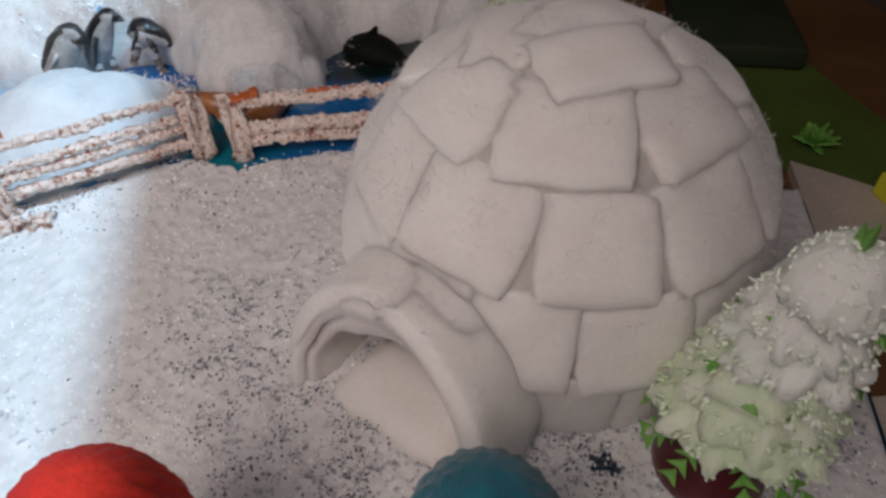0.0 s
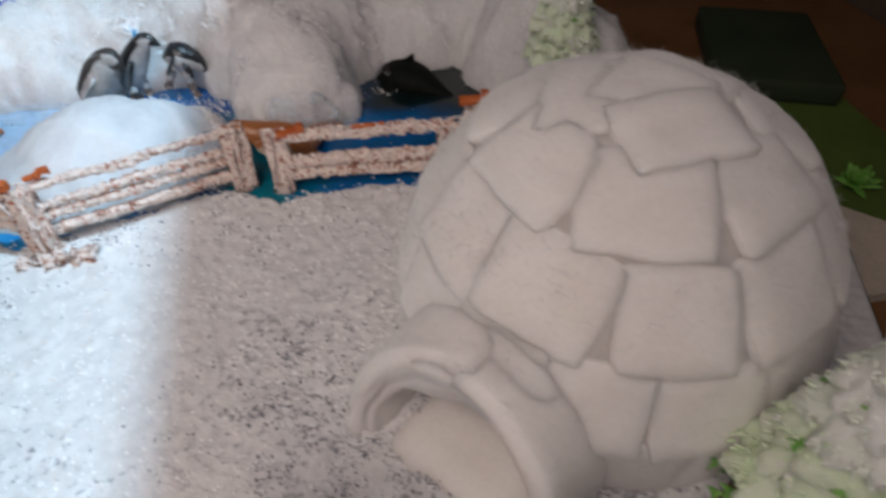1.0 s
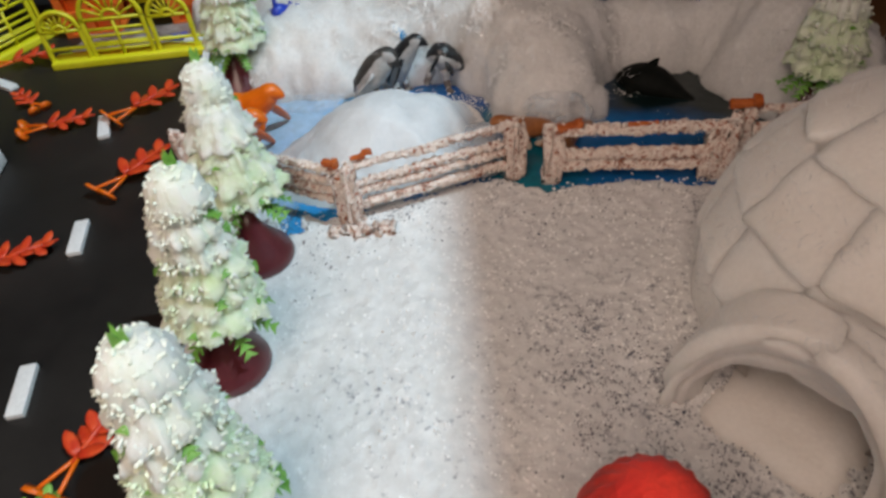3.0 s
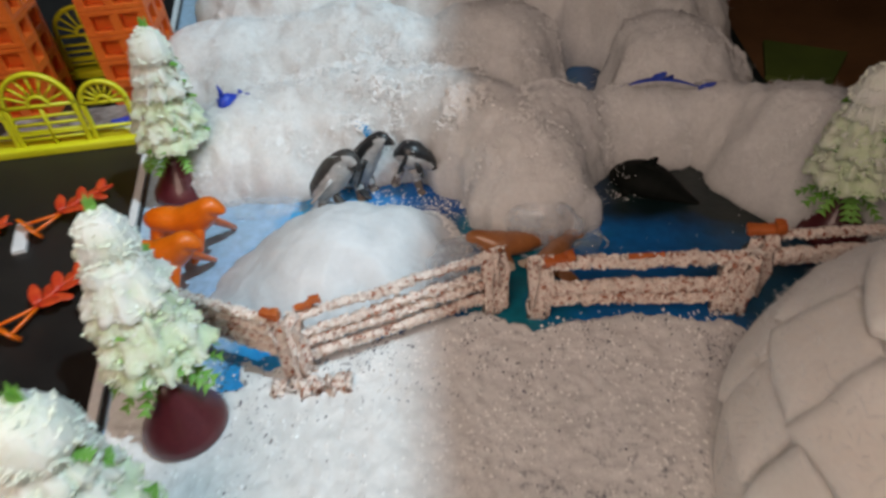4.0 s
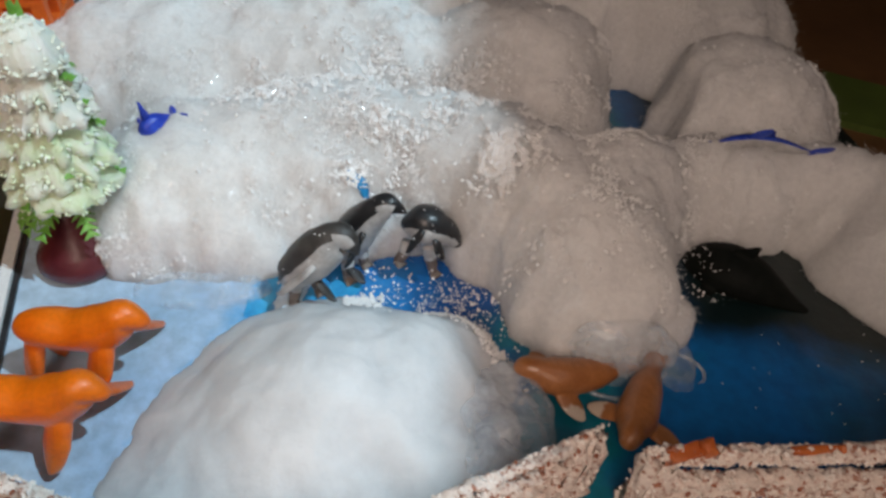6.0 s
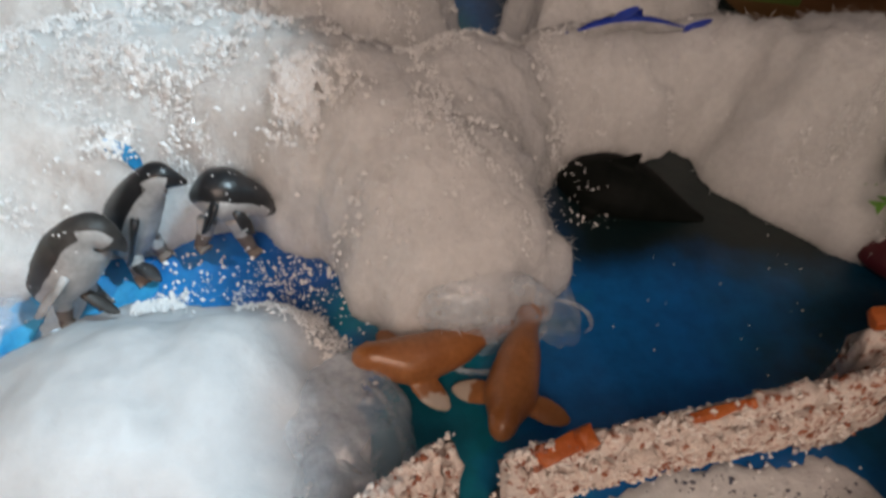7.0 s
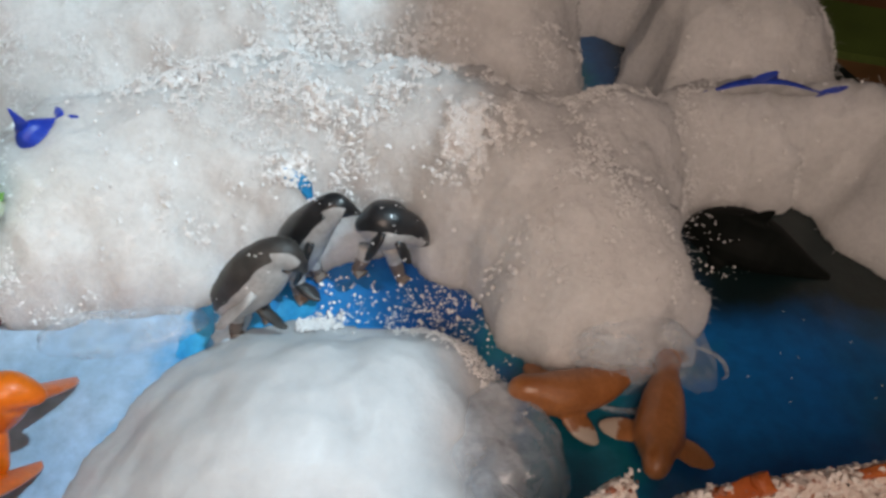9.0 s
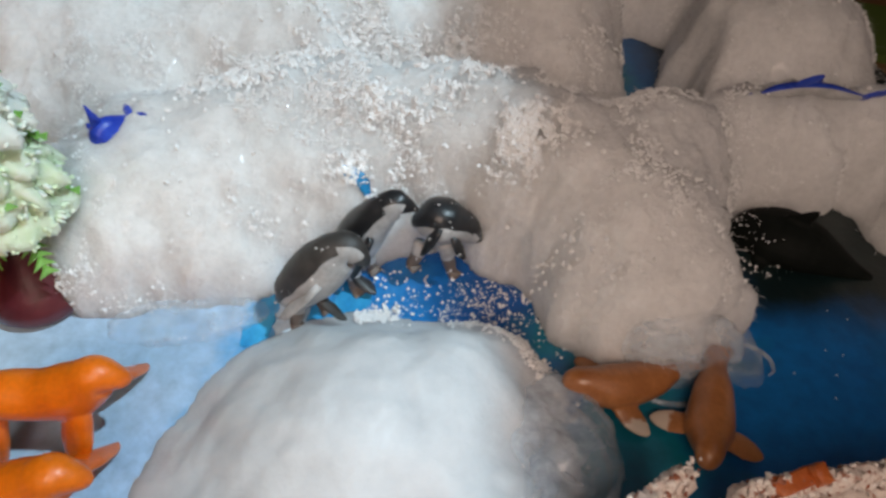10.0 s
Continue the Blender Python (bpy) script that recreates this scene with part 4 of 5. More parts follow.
bm = bmesh.new()
rows = []
for j in range(27):
    el = LOW + (radians(89) - LOW) * j / 26
    rows.append([bm.verts.new(dome(2 * math.pi * i / 72, el, 1.026)) for i in range(72)])
for j in range(26):
    for i in range(72):
        if by_door(2 * math.pi * (i + 0.5) / 72) * IG_R < 0.024 and rows[j][i].co.z < 0.034:
            continue
        bm.faces.new((rows[j][i], rows[j][(i + 1) % 72], rows[j + 1][(i + 1) % 72], rows[j + 1][i]))
bm.faces.new(rows[-1])
bmesh.ops.solidify(bm, geom=bm.faces[:], thickness=0.004)
part("dome", bm, M_FELT, igloo)


def felt_block(az, el, wide, high, twist, lift, seed):
    """A soft felt pad laid on the dome, flatter than the dome, its lower edge standing off like a shingle."""
    bm = bmesh.new()
    steps = (0, 0.004, 0.02, 0.05, 0.10, 0.18, 0.28, 0.39, 0.5, 0.61, 0.72, 0.82, 0.90, 0.95, 0.98, 0.996, 1)
    n = len(steps) - 1
    mid = dome(az, el)
    out = Vector((mid.x / IG_R, mid.y / IG_R, (mid.z - IG_Z) / IG_H * IG_R / IG_H)).normalized()
    along_x = Vector((-math.sin(az), math.cos(az), 0))
    along_y = out.cross(along_x)
    turn = Matrix.Rotation(twist, 3, out)
    along_x, along_y = turn @ along_x, turn @ along_y
    g = []
    for i in range(n + 1):
        for j in range(n + 1):
            u, v = steps[i] * 2 - 1, steps[j] * 2 - 1
            round_off = 1 - 0.05 * (u * u * v * v) ** 2
            ragged = 0.0012 * noise.noise(Vector((u * 2.2, v * 2.2, seed * 3.1))) + 0.0006 * noise.noise(Vector((u * 7, v * 7, seed)))
            o = mid + along_x * (u * wide / 2 * round_off + ragged) + along_y * (v * high / 2 * round_off + ragged)
            flat = Vector((o.x / IG_R, o.y / IG_R, (o.z - IG_Z) / IG_H))
            skin = flat.normalized()
            skin = Vector((skin.x * IG_R, skin.y * IG_R, IG_Z + skin.z * IG_H))
            e = max(abs(u), abs(v))
            thick = 0.0032 * (1 - max(0.0, (e - 0.66) / 0.34) ** 2.4 * 0.5) if e < 0.9999 else -0.0015
            bulge = 0.0008 * noise.noise(Vector((u * 1.6, v * 1.6, seed * 1.7)))
            p = skin.lerp(o, 0.35) + out * (thick + bulge + (lift + 0.0018 * max(0.0, -v)) * (1 if e < 0.9999 else 0.4))
            p.z = max(p.z, -0.0005 + 0.0006 * (i + j) / n)
            g.append(bm.verts.new(p))
    for i in range(n):
        for j in range(n):
            a = i * (n + 1) + j
            bm.faces.new((g[a], g[a + n + 1], g[a + n + 2], g[a + 1]))
    bmesh.ops.recalc_face_normals(bm, faces=bm.faces)
    return bm


block_seed = 0
for el, high, count, shift in ((-8, 0.030, 14, 0.42), (14, 0.031, 14, 0.02), (36, 0.031, 11, 0.30), (58, 0.030, 7, 0.1), (76, 0.026, 3, 0.4)):
    ring = 2 * math.pi * IG_R * math.cos(radians(el)) / count
    for i in range(count):
        block_seed += 1
        az = 2 * math.pi * (i + shift) / count + rng.uniform(-0.03, 0.03)
        if el < 0 and by_door(az) < 0.55:
            continue
        part("block", felt_block(az, radians(el + rng.uniform(-1.3, 1.3)), ring * rng.uniform(1.00, 1.18), high * rng.uniform(1.02, 1.12), radians(rng.gauss(0, 2.6)), rng.choice((0.0, 0.0004, 0.0008, 0.0013, 0.0020)), block_seed), M_FELT, igloo)
part("block", felt_block(0.4, radians(89), 0.032, 0.030, 0.5, 0.0010, 99), M_FELT, igloo)

# the tunnel: an arch of felt pads
tunnel_way = Vector((math.cos(DOOR), math.sin(DOOR), 0))
tunnel_side = Vector((-tunnel_way.y, tunnel_way.x, 0))


def arch(bm, d0, d1, w_out, h_out, w_in, h_in, wild=0.001):
    seg, layers = 28, 7
    rings = []
    for k in range(layers + 1):
        t = k / layers
        d = d0 + (d1 - d0) * t
        swell = 1 + 0.05 * math.sin(math.pi * t)
        for w, h, s in ((w_out, h_out, swell), (w_in, h_in, 1.0)):
            ring = []
            for i in range(seg + 1):
                a = math.pi * i / seg
                o = TUNNEL + tunnel_way * (d + -0.011 * math.sin(a) * t * t) + tunnel_side * (w * s * math.cos(a)) + Vector((0, 0, h * s * math.sin(a) ** 0.85))
                ring.append(bm.verts.new(o + noise.noise_vector(o * 40) * wild * 3.6 + noise.noise_vector(o * 130) * wild * 1.0))
            rings.append(ring)
    for k in range(layers):
        for i in range(seg):
            a, b = rings[2 * k], rings[2 * k + 2]
            bm.faces.new((a[i], a[i + 1], b[i + 1], b[i]))
            a, b = rings[2 * k + 1], rings[2 * k + 3]
            bm.faces.new((a[i + 1], a[i], b[i], b[i + 1]))
    for a, b, flip in ((rings[0], rings[1], 1), (rings[-2], rings[-1], 0)):
        for i in range(seg):
            four = (a[i], a[i + 1], b[i + 1], b[i])
            bm.faces.new(four[::-1] if flip else four)
    bmesh.ops.recalc_face_normals(bm, faces=bm.faces)
    return bm


part("tunnel", arch(bmesh.new(), 0.066, 0.1195, 0.039, 0.055, 0.0355, 0.0505), M_FELT, igloo, "arched felt entrance tunnel")


def tunnel_pad(d0, d1, a0, a1, lift):
    """A felt pad bent over the tunnel between two angles of its arch."""
    bm = bmesh.new()
    g, n = [], 20
    for i in range(n + 1):
        for j in range(n + 1):
            u, v = i / n, j / n
            e = min(u, 1 - u, v, 1 - v)
            a = a0 + (a1 - a0) * u + 0.05 * noise.noise(Vector((v * 2, u, lift * 900)))
            r = lift + 0.0022 * min(1.0, e / 0.07) ** 0.5 - (0.004 if e == 0 else 0) + 0.0008 * noise.noise(Vector((u * 3, v * 3, lift * 700)))
            o = TUNNEL + tunnel_way * (d0 + (d1 - d0) * v - 0.011 * math.sin(a) * v * v + 0.0015 * noise.noise(Vector((u * 3, 2, lift * 900)))) + tunnel_side * ((0.0390 + r) * math.cos(a)) + Vector((0, 0, (0.0552 + r) * max(0.0, math.sin(a)) ** 0.85))
            g.append(bm.verts.new(o))
    for i in range(n):
        for j in range(n):
            a = i * (n + 1) + j
            bm.faces.new((g[a], g[a + n + 1], g[a + n + 2], g[a + 1]))
    bmesh.ops.recalc_face_normals(bm, faces=bm.faces)
    return bm


part("tunnel_pad", tunnel_pad(0.070, 0.1215, 0.03, 1.62, 0.0004), M_FELT, igloo, "felt pad over the tunnel")
part("tunnel_pad", tunnel_pad(0.066, 0.1195, 1.45, 3.10, 0.0016), M_FELT, igloo, "felt pad over the tunnel")
part("tunnel_rim", arch(bmesh.new(), 0.088, 0.1165, 0.0355, 0.0505, 0.0318, 0.0452, 0.0016), M_FELT, igloo, "folded felt rim inside the entrance")


bm = bmesh.new()
g = []
for i in range(15):
    for j in range(11):
        o = TUNNEL + tunnel_way * (0.058 + 0.0615 * i / 14) + tunnel_side * (0.029 * (j / 5 - 1))
        rim = min(i, 14 - i, 2) / 2 * min(j, 10 - j, 2) / 2
        g.append(bm.verts.new((o.x, o.y, 0.0005 + 0.0035 * rim + 0.0008 * noise.noise(o * 120))))
for i in range(14):
    for j in range(10):
        a = i * 11 + j
        bm.faces.new((g[a], g[a + 11], g[a + 12], g[a + 1]))
part("tunnel_floor", bm, M_FELT, igloo, "felt pad on the tunnel floor")


# ---- snowy pine trees ----
def twigs(name, pieces, material, parent):
    """Many small spindle-shaped flakes of flock in one mesh: pieces are (root, tip, thickness)."""
    p = np.array([(*a, *b, w) for a, b, w in pieces], float)
    r = np.random.RandomState(len(p))
    root, tip, w = p[:, :3], p[:, 3:6], p[:, 6:7]
    way = tip - root
    way /= np.linalg.norm(way, axis=1, keepdims=True)
    side = np.cross(way, (0.0, 0.0, 1.0))
    side /= np.linalg.norm(side, axis=1, keepdims=True) + 1e-9
    up = np.cross(side, way)
    rings = [root]
    for t, k in ((0.30, 1.0), (0.75, 0.85)):
        for c, u in ((1, 0), (-0.5, 0.87), (-0.5, -0.87)):
            rings.append(root + (tip - root) * t + (side * c + up * u * 0.7) * w * k * (0.6 + 0.8 * r.rand(len(p), 1)))
    rings.append(tip)
    verts = np.stack(rings, 1).reshape(-1, 3)
    tri = np.array([(0, 2, 1), (0, 3, 2), (0, 1, 3), (1, 2, 5), (1, 5, 4), (2, 3, 6), (2, 6, 5), (3, 1, 4), (3, 4, 6), (4, 5, 7), (5, 6, 7), (6, 4, 7)])
    faces = (tri[None] + 8 * np.arange(len(p))[:, None, None]).reshape(-1, 3)
    me = bpy.data.meshes.new(name)
    me.from_pydata(verts.tolist(), [], faces.tolist())
    me.materials.append(material)
    me.polygons.foreach_set("use_smooth", [True] * len(faces))
    ob = new(name, me)
    ob.parent = parent
    return ob


def pine(x, y, height, turn, label, lean=(0, 0), seed=1, wide=1.0, mint_tiers=3):
    tree = thing("pine_tree", x, y, 0.0008, turn, label, "tree", "toy pine trees")
    r = random.Random(seed)
    bm = bmesh.new()
    loft(bm, [(0, 0, 0.0, 0.0155, 0.0155), (0, 0, 0.0025, 0.0170, 0.0170), (0, 0, 0.0060, 0.0162, 0.0162), (0, 0, 0.0105, 0.0130, 0.0130),
              (0, 0, 0.0160, 0.0090, 0.0090), (0, 0, 0.022, 0.0052, 0.0052), (0, 0, 0.030, 0.0028, 0.0028)], 28)
    part("base", bm, M_MAROON, tree, "glossy maroon plastic base")
    bm = bmesh.new()
    loft(bm, [(0, 0, 0.016, 0.0030, 0.0030), (lean[0] * 0.5, lean[1] * 0.5, height * 0.5, 0.0026, 0.0026), (lean[0], lean[1], height - 0.004, 0.0014, 0.0014)], 8)
    part("trunk", bm, M_GREEN, tree)
    flakes, green_flakes, needles, grains = [], [], bmesh.new(), ([], [])
    tiers, z0 = 6, 0.040

    def sprig(o, way, reach, leaf, steps=6):
        """A small fern-like plastic twig with paired, notched leaves."""
        side = way.cross(Vector((0, 0, 1))).normalized()
        for s in range(steps):
            c = o + way * reach * s / (steps - 1)
            for sg in (-1, 1):
                tip = c + (side * sg * 0.9 + way * 0.7).normalized() * leaf * (1 - 0.08 * s)
                w, up = way * 0.0017, Vector((0, 0, 0.0007))
                v = [needles.verts.new(q) for q in (c - w, c + w, tip, c + up)]
                for face in ((0, 1, 2), (0, 3, 1), (1, 3, 2), (2, 3, 0)):
                    needles.faces.new([v[q] for q in face])

    for k in range(tiers):
        t = k / (tiers - 1)
        zc = z0 + (height - 0.017 - z0) * t
        rad = (0.0190 - 0.0088 * t) * wide * r.uniform(0.95, 1.06)
        cx, cy = lean[0] * zc / height + r.uniform(-1, 1) * 0.0012, lean[1] * zc / height + r.uniform(-1, 1) * 0.0012
        drop, rise = 0.0040, 0.0125 if k < tiers - 1 else 0.0120
        bm = bmesh.new()
        seg, phase, tip_x, tip_y = 130, r.uniform(0, 6), r.uniform(-0.12, 0.12), r.uniform(-0.12, 0.12)
        lobes = r.choice((9, 10, 11))
        if k < tiers - 1:
            profile = ((0.58, rise), (0.66, rise * 0.74), (0.74, rise * 0.50), (0.83, rise * 0.28), (0.92, rise * 0.08), (0.97, -drop * 0.30), (1.0, -drop * 0.75), (0.97, -drop),
                       (0.85, -drop * 0.9), (0.65, -drop * 0.5), (0.45, -drop * 0.2), (0.3, 0.0))
        else:
            profile = ((0.10, rise), (0.32, rise * 0.97), (0.54, rise * 0.86), (0.74, rise * 0.64), (0.89, rise * 0.34), (0.97, rise * 0.05), (1.0, -drop * 0.50), (0.98, -drop),
                       (0.90, -drop * 1.15), (0.70, -drop * 0.7), (0.45, -drop * 0.3), (0.2, 0.0))
        rings = []
        for u, dz in profile:
            ring = []
            for s in range(seg):
                a = 2 * math.pi * s / seg
                c1, s1 = math.cos(a), math.sin(a)
                lobe = 0.6 + (0.0 if k == tiers - 1 else 0.4) * math.sin(lobes * a + phase + 2.0 * noise.noise(Vector((c1 * 2, s1 * 2, seed + k))))
                rag = noise.noise(Vector((c1 * 3.5 * u, s1 * 3.5 * u, seed + k * 3.7 + u * 2.5)))
                q = rad * u * (1 + u ** 3 * (0.24 * (lobe - 0.6) + (0.04 if k == tiers - 1 else 0.22) * rag))
                o = Vector((cx + q * c1, cy + q * s1, zc + dz + q * (tip_x * c1 + tip_y * s1) - u ** 3 * 0.0022 * (lobe - 0.5)))
                o += (noise.noise_vector(o * 190 + Vector((seed, k, 0))) * (0.0012 if k == tiers - 1 else 0.0017) + noise.noise_vector(o * 430) * 0.0007 + noise.noise_vector(o * 900) * 0.0005) * (0.45 + 0.55 * u)
                ring.append(bm.verts.new(o))
            rings.append(ring)
        for p in range(len(profile)):
            a, b = rings[p], rings[(p + 1) % len(profile)]
            for s in range(seg):
                bm.faces.new((a[s], b[s], b[(s + 1) % seg], a[(s + 1) % seg]))
        bmesh.ops.recalc_face_normals(bm, faces=bm.faces)
        bm.normal_update()
        for v in r.sample([v for v in bm.verts if v.normal.z > -0.5], 240):
            grains[k < mint_tiers].append((*(v.co + v.normal * 0.0002), r.choice((0.0003, 0.0004, 0.0005, 0.0007))))
        part("tier", bm, M_TREE_MINT if k < mint_tiers else M_TREE_SNOW, tree)
        # frayed flakes of flock round the rim and over the top
        for s in range(int(190 * (1.1 - 0.4 * t))):
            a, u = r.uniform(0, 6.283), r.uniform(0.88, 1.02) if k == tiers - 1 else r.choice((r.uniform(0.88, 1.02), r.uniform(0.88, 1.02), r.random() ** 0.5))
            z = zc + rise * max(0.0, 1 - u) * 0.9 - drop * u ** 3 * r.uniform(0.4, 1.1)
            o = Vector((cx + rad * u * math.cos(a), cy + rad * u * math.sin(a), z))
            b = a + r.uniform(-0.7, 0.7)
            way = Vector((math.cos(b), math.sin(b), r.uniform(-0.9, 0.5) if u > 0.85 else r.uniform(0.1, 1.0))).normalized()
            (green_flakes if r.random() < 0.85 - 1.2 * t else flakes).append((o - way * 0.0014, o + way * r.uniform(0.0010, 0.0022), r.uniform(0.0006, 0.0011)))
        for i in range((13, 6, 4, 3, 2, 2, 2)[k]):
            a = r.uniform(0, 6.283)
            way = Vector((math.cos(a), math.sin(a), -0.62 if k == 0 else -0.40)).normalized()
            sprig(Vector((cx, cy, zc - 0.0030)) + way * rad * 0.35, way, rad * (0.85 if k == 0 else 0.78), 0.0066 if k == 0 else 0.0048)
    tagged(twigs("flock", flakes, M_GRAIN_SNOW, tree), "frayed white flock", kind="stuff")
    tagged(twigs("flock", green_flakes, M_GRAIN_MINT, tree), "frayed mint-green flock", kind="stuff")
    tagged(crumbs("flock_grain", grains[0], M_GRAIN_SNOW, tree), "clotted white flock", kind="stuff")
    tagged(crumbs("flock_grain", grains[1], M_GRAIN_MINT, tree), "clotted mint-green flock", kind="stuff")
    tip = Vector((lean[0], lean[1], height - 0.007))
    for a in (0.4, 2.5, 4.4):
        way = Vector((0.25 * math.cos(a), 0.25 * math.sin(a), 1))
        v = [needles.verts.new(q) for q in (tip + Vector((0.0026, 0, 0)), tip + Vector((-0.0013, 0.0023, 0)), tip + Vector((-0.0013, -0.0023, 0)), tip + way * 0.0075)]
        for face in ((0, 2, 1), (0, 1, 3), (1, 2, 3), (2, 0, 3)):
            needles.faces.new([v[q] for q in face])
    part("greenery", needles, M_GREEN, tree, "bright green plastic needles", smooth=False)
    return tree


pine(-0.2345, 0.192, 0.101, 0, "toy pine thick with white flock, by the fence", (-0.012, 0.020), 11)
pine(-0.2215, 0.1275, 0.106, 0, "toy pine with white and mint flock at the board's edge", (0.006, 0.007), 12)
pine(-0.1885, 0.0565, 0.107, 0, "toy pine with dense flock, mint green low down", (-0.003, 0.008), 13, 1.08)
pine(-0.310, 0.345, 0.104, 0, "toy pine with white flocked tiers beside the drift", (0.007, 0.008), 14)
pine(0.087, 0.104, 0.104, 0, "toy pine with cream flock in front of the igloo", (0.006, -0.003), 15, 1.15)
pine(0.044, 0.341, 0.096, 0, "toy pine with yellowish flock behind the igloo", (-0.003, -0.003), 16, 1.0, 4)

tagged(twigs("cotton_fibres", STRANDS, M_FIBRE, None), "loose white cotton fibres on the drifts", "cotton", kind="stuff")

# soft fuzz over the felt of the dome and of the tunnel
strands = []
while len(strands) < 4500:
    az, el = rng.uniform(0, 6.283), math.asin(rng.uniform(-0.3, 1))
    o = dome(az, el, 1.062)
    way = (o.normalized() * 0.25 + Vector((rng.gauss(0, 1), rng.gauss(0, 1), rng.gauss(0, 1))).normalized()).normalized()
    if o.z > 0.003 and not (by_door(az) < 0.62 and o.z < 0.06):
        strands.append((o - way * 0.0015, o + way * rng.uniform(0.0015, 0.0045), rng.uniform(0.00006, 0.00013)))
for _ in range(900):
    a, d = rng.uniform(0.02, math.pi - 0.02), rng.uniform(0.068, 0.118)
    o = TUNNEL + tunnel_way * (d - 0.005) + tunnel_side * (0.0425 * math.cos(a)) + Vector((0, 0, 0.0590 * math.sin(a) ** 0.85))
    way = ((o - TUNNEL - tunnel_way * d).normalized() * 0.3 + Vector((rng.gauss(0, 1), rng.gauss(0, 1), rng.gauss(0, 1))).normalized()).normalized()
    strands.append((o - way * 0.0015, o + way * rng.uniform(0.0015, 0.0045), rng.uniform(0.00006, 0.00013)))
tagged(twigs("felt_fuzz", strands, M_FIBRE, igloo), "fine white felt fuzz", kind="stuff")


# ---- animal figurines, one plain mesh each ----
def moulded(ob, grain=0.0006):
    """Melts the lobes of a figure into one moulded skin."""
    mod = ob.modifiers.new("moulded", "REMESH")
    mod.mode, mod.voxel_size, mod.use_smooth_shade = "VOXEL", grain, True
    return ob


def flipper(bm, root, tip, width, thick, mat=0):
    a, b = Vector(root), Vector(tip)
    pts = []
    for t, w in ((0, 0.55), (0.25, 0.9), (0.55, 1.0), (0.8, 0.75), (0.95, 0.4), (1.0, 0.12)):
        c = a.lerp(b, t)
        pts.append((*c, width * w, thick * (1 - 0.5 * t)))
    loft(bm, pts, 10, (lambda ang, s: mat))


FLECKS = []


def penguin(y, spine, legs, flippers, dark, label, back=M_BLACK):
    """A penguin figure bending forward along a spine of (x, z, radius) in one upright plane: dark back, pale belly.
    dark: the angles round the body between which it is dark."""
    bm = bmesh.new()
    x0 = spine[2][0]
    body = smooth_spine([(x - x0, 0, z, r * 0.92, r) for x, z, r in spine], 5)

    def tone(ang, share):
        if share > 0.80:
            return 0
        collar = 0.62 < share < 0.80
        return 0 if radians(dark[0] + (22 if collar else 0)) < ang < radians(dark[1]) else 1
    loft(bm, body, 28, tone)
    for a, b in legs:
        loft(bm, smooth_spine([(a[0] - x0, a[1], a[2], 0.0030, 0.0030), (a[0] * 0.4 + b[0] * 0.6 - x0, a[1] * 0.4 + b[1] * 0.6, a[2] * 0.4 + b[2] * 0.6, 0.0024, 0.0024),
                               (b[0] - x0, b[1], b[2] + 0.0010, 0.0022, 0.0016), (b[0] + 0.002 - x0, b[1] - 0.002, b[2] + 0.0005, 0.0026, 0.0008)], 4), 12, lambda ang, share: 2 if share > 0.25 else 1)
    for a, b, w, mat in flippers:
        flipper(bm, (a[0] - x0, a[1], a[2]), (b[0] - x0, b[1], b[2]), w, 0.0012, mat)
    bmesh.ops.recalc_face_normals(bm, faces=bm.faces)
    place = pose(x0, y, 0.0004)
    for v in bm.verts:
        v.co += noise.noise_vector(v.co * 220) * 0.0005
    shown = [f for f in bm.faces if f.normal.z > -0.1]
    for f in rng.sample(shown, 24):
        FLECKS.append((*(place @ f.calc_center_median()), rng.choice((0.0001, 0.0002, 0.0003, 0.0004))))
    return solo("penguin_figurine", bm, (back, M_GREY, M_SHANK), place, label, "figurine", "penguin figurines")


penguin(0.338, [(-0.2268, 0.0085, 0.0016), (-0.2225, 0.0120, 0.0062), (-0.2150, 0.0205, 0.0086), (-0.2085, 0.0285, 0.0084), (-0.2045, 0.0335, 0.0064), (-0.2008, 0.0345, 0.0050), (-0.1980, 0.0305, 0.0030), (-0.1962, 0.0265, 0.0007)],
        (((-0.2190, -0.002, 0.013), (-0.2215, -0.004, 0.0)), ((-0.2150, 0.003, 0.013), (-0.2130, 0.003, 0.0))),
        (((-0.2105, -0.0075, 0.026), (-0.2245, -0.0095, 0.0105), 0.0034, 1), ((-0.2130, -0.003, 0.014), (-0.2040, -0.006, 0.0060), 0.0022, 0)), (30, 215),
        "black and grey plastic penguin figurine stooping by the pond", M_SLATE)
penguin(0.357, [(-0.2085, 0.0045, 0.0020), (-0.2065, 0.0080, 0.0060), (-0.2035, 0.0150, 0.0078), (-0.1985, 0.0245, 0.0076), (-0.1925, 0.0325, 0.0056), (-0.1880, 0.0355, 0.0046), (-0.1845, 0.0345, 0.0026), (-0.1815, 0.0325, 0.0007)],
        (((-0.2040, -0.004, 0.008), (-0.2030, -0.008, 0.0)), ((-0.2000, 0.003, 0.008), (-0.1985, 0.002, 0.0))),
        (((-0.1965, -0.0075, 0.0265), (-0.2035, -0.0095, 0.0085), 0.0030, 0), ((-0.2040, -0.006, 0.006), (-0.1955, -0.011, 0.0030), 0.0026, 0)), (14, 215),
        "tall black and white plastic penguin figurine by the pond")
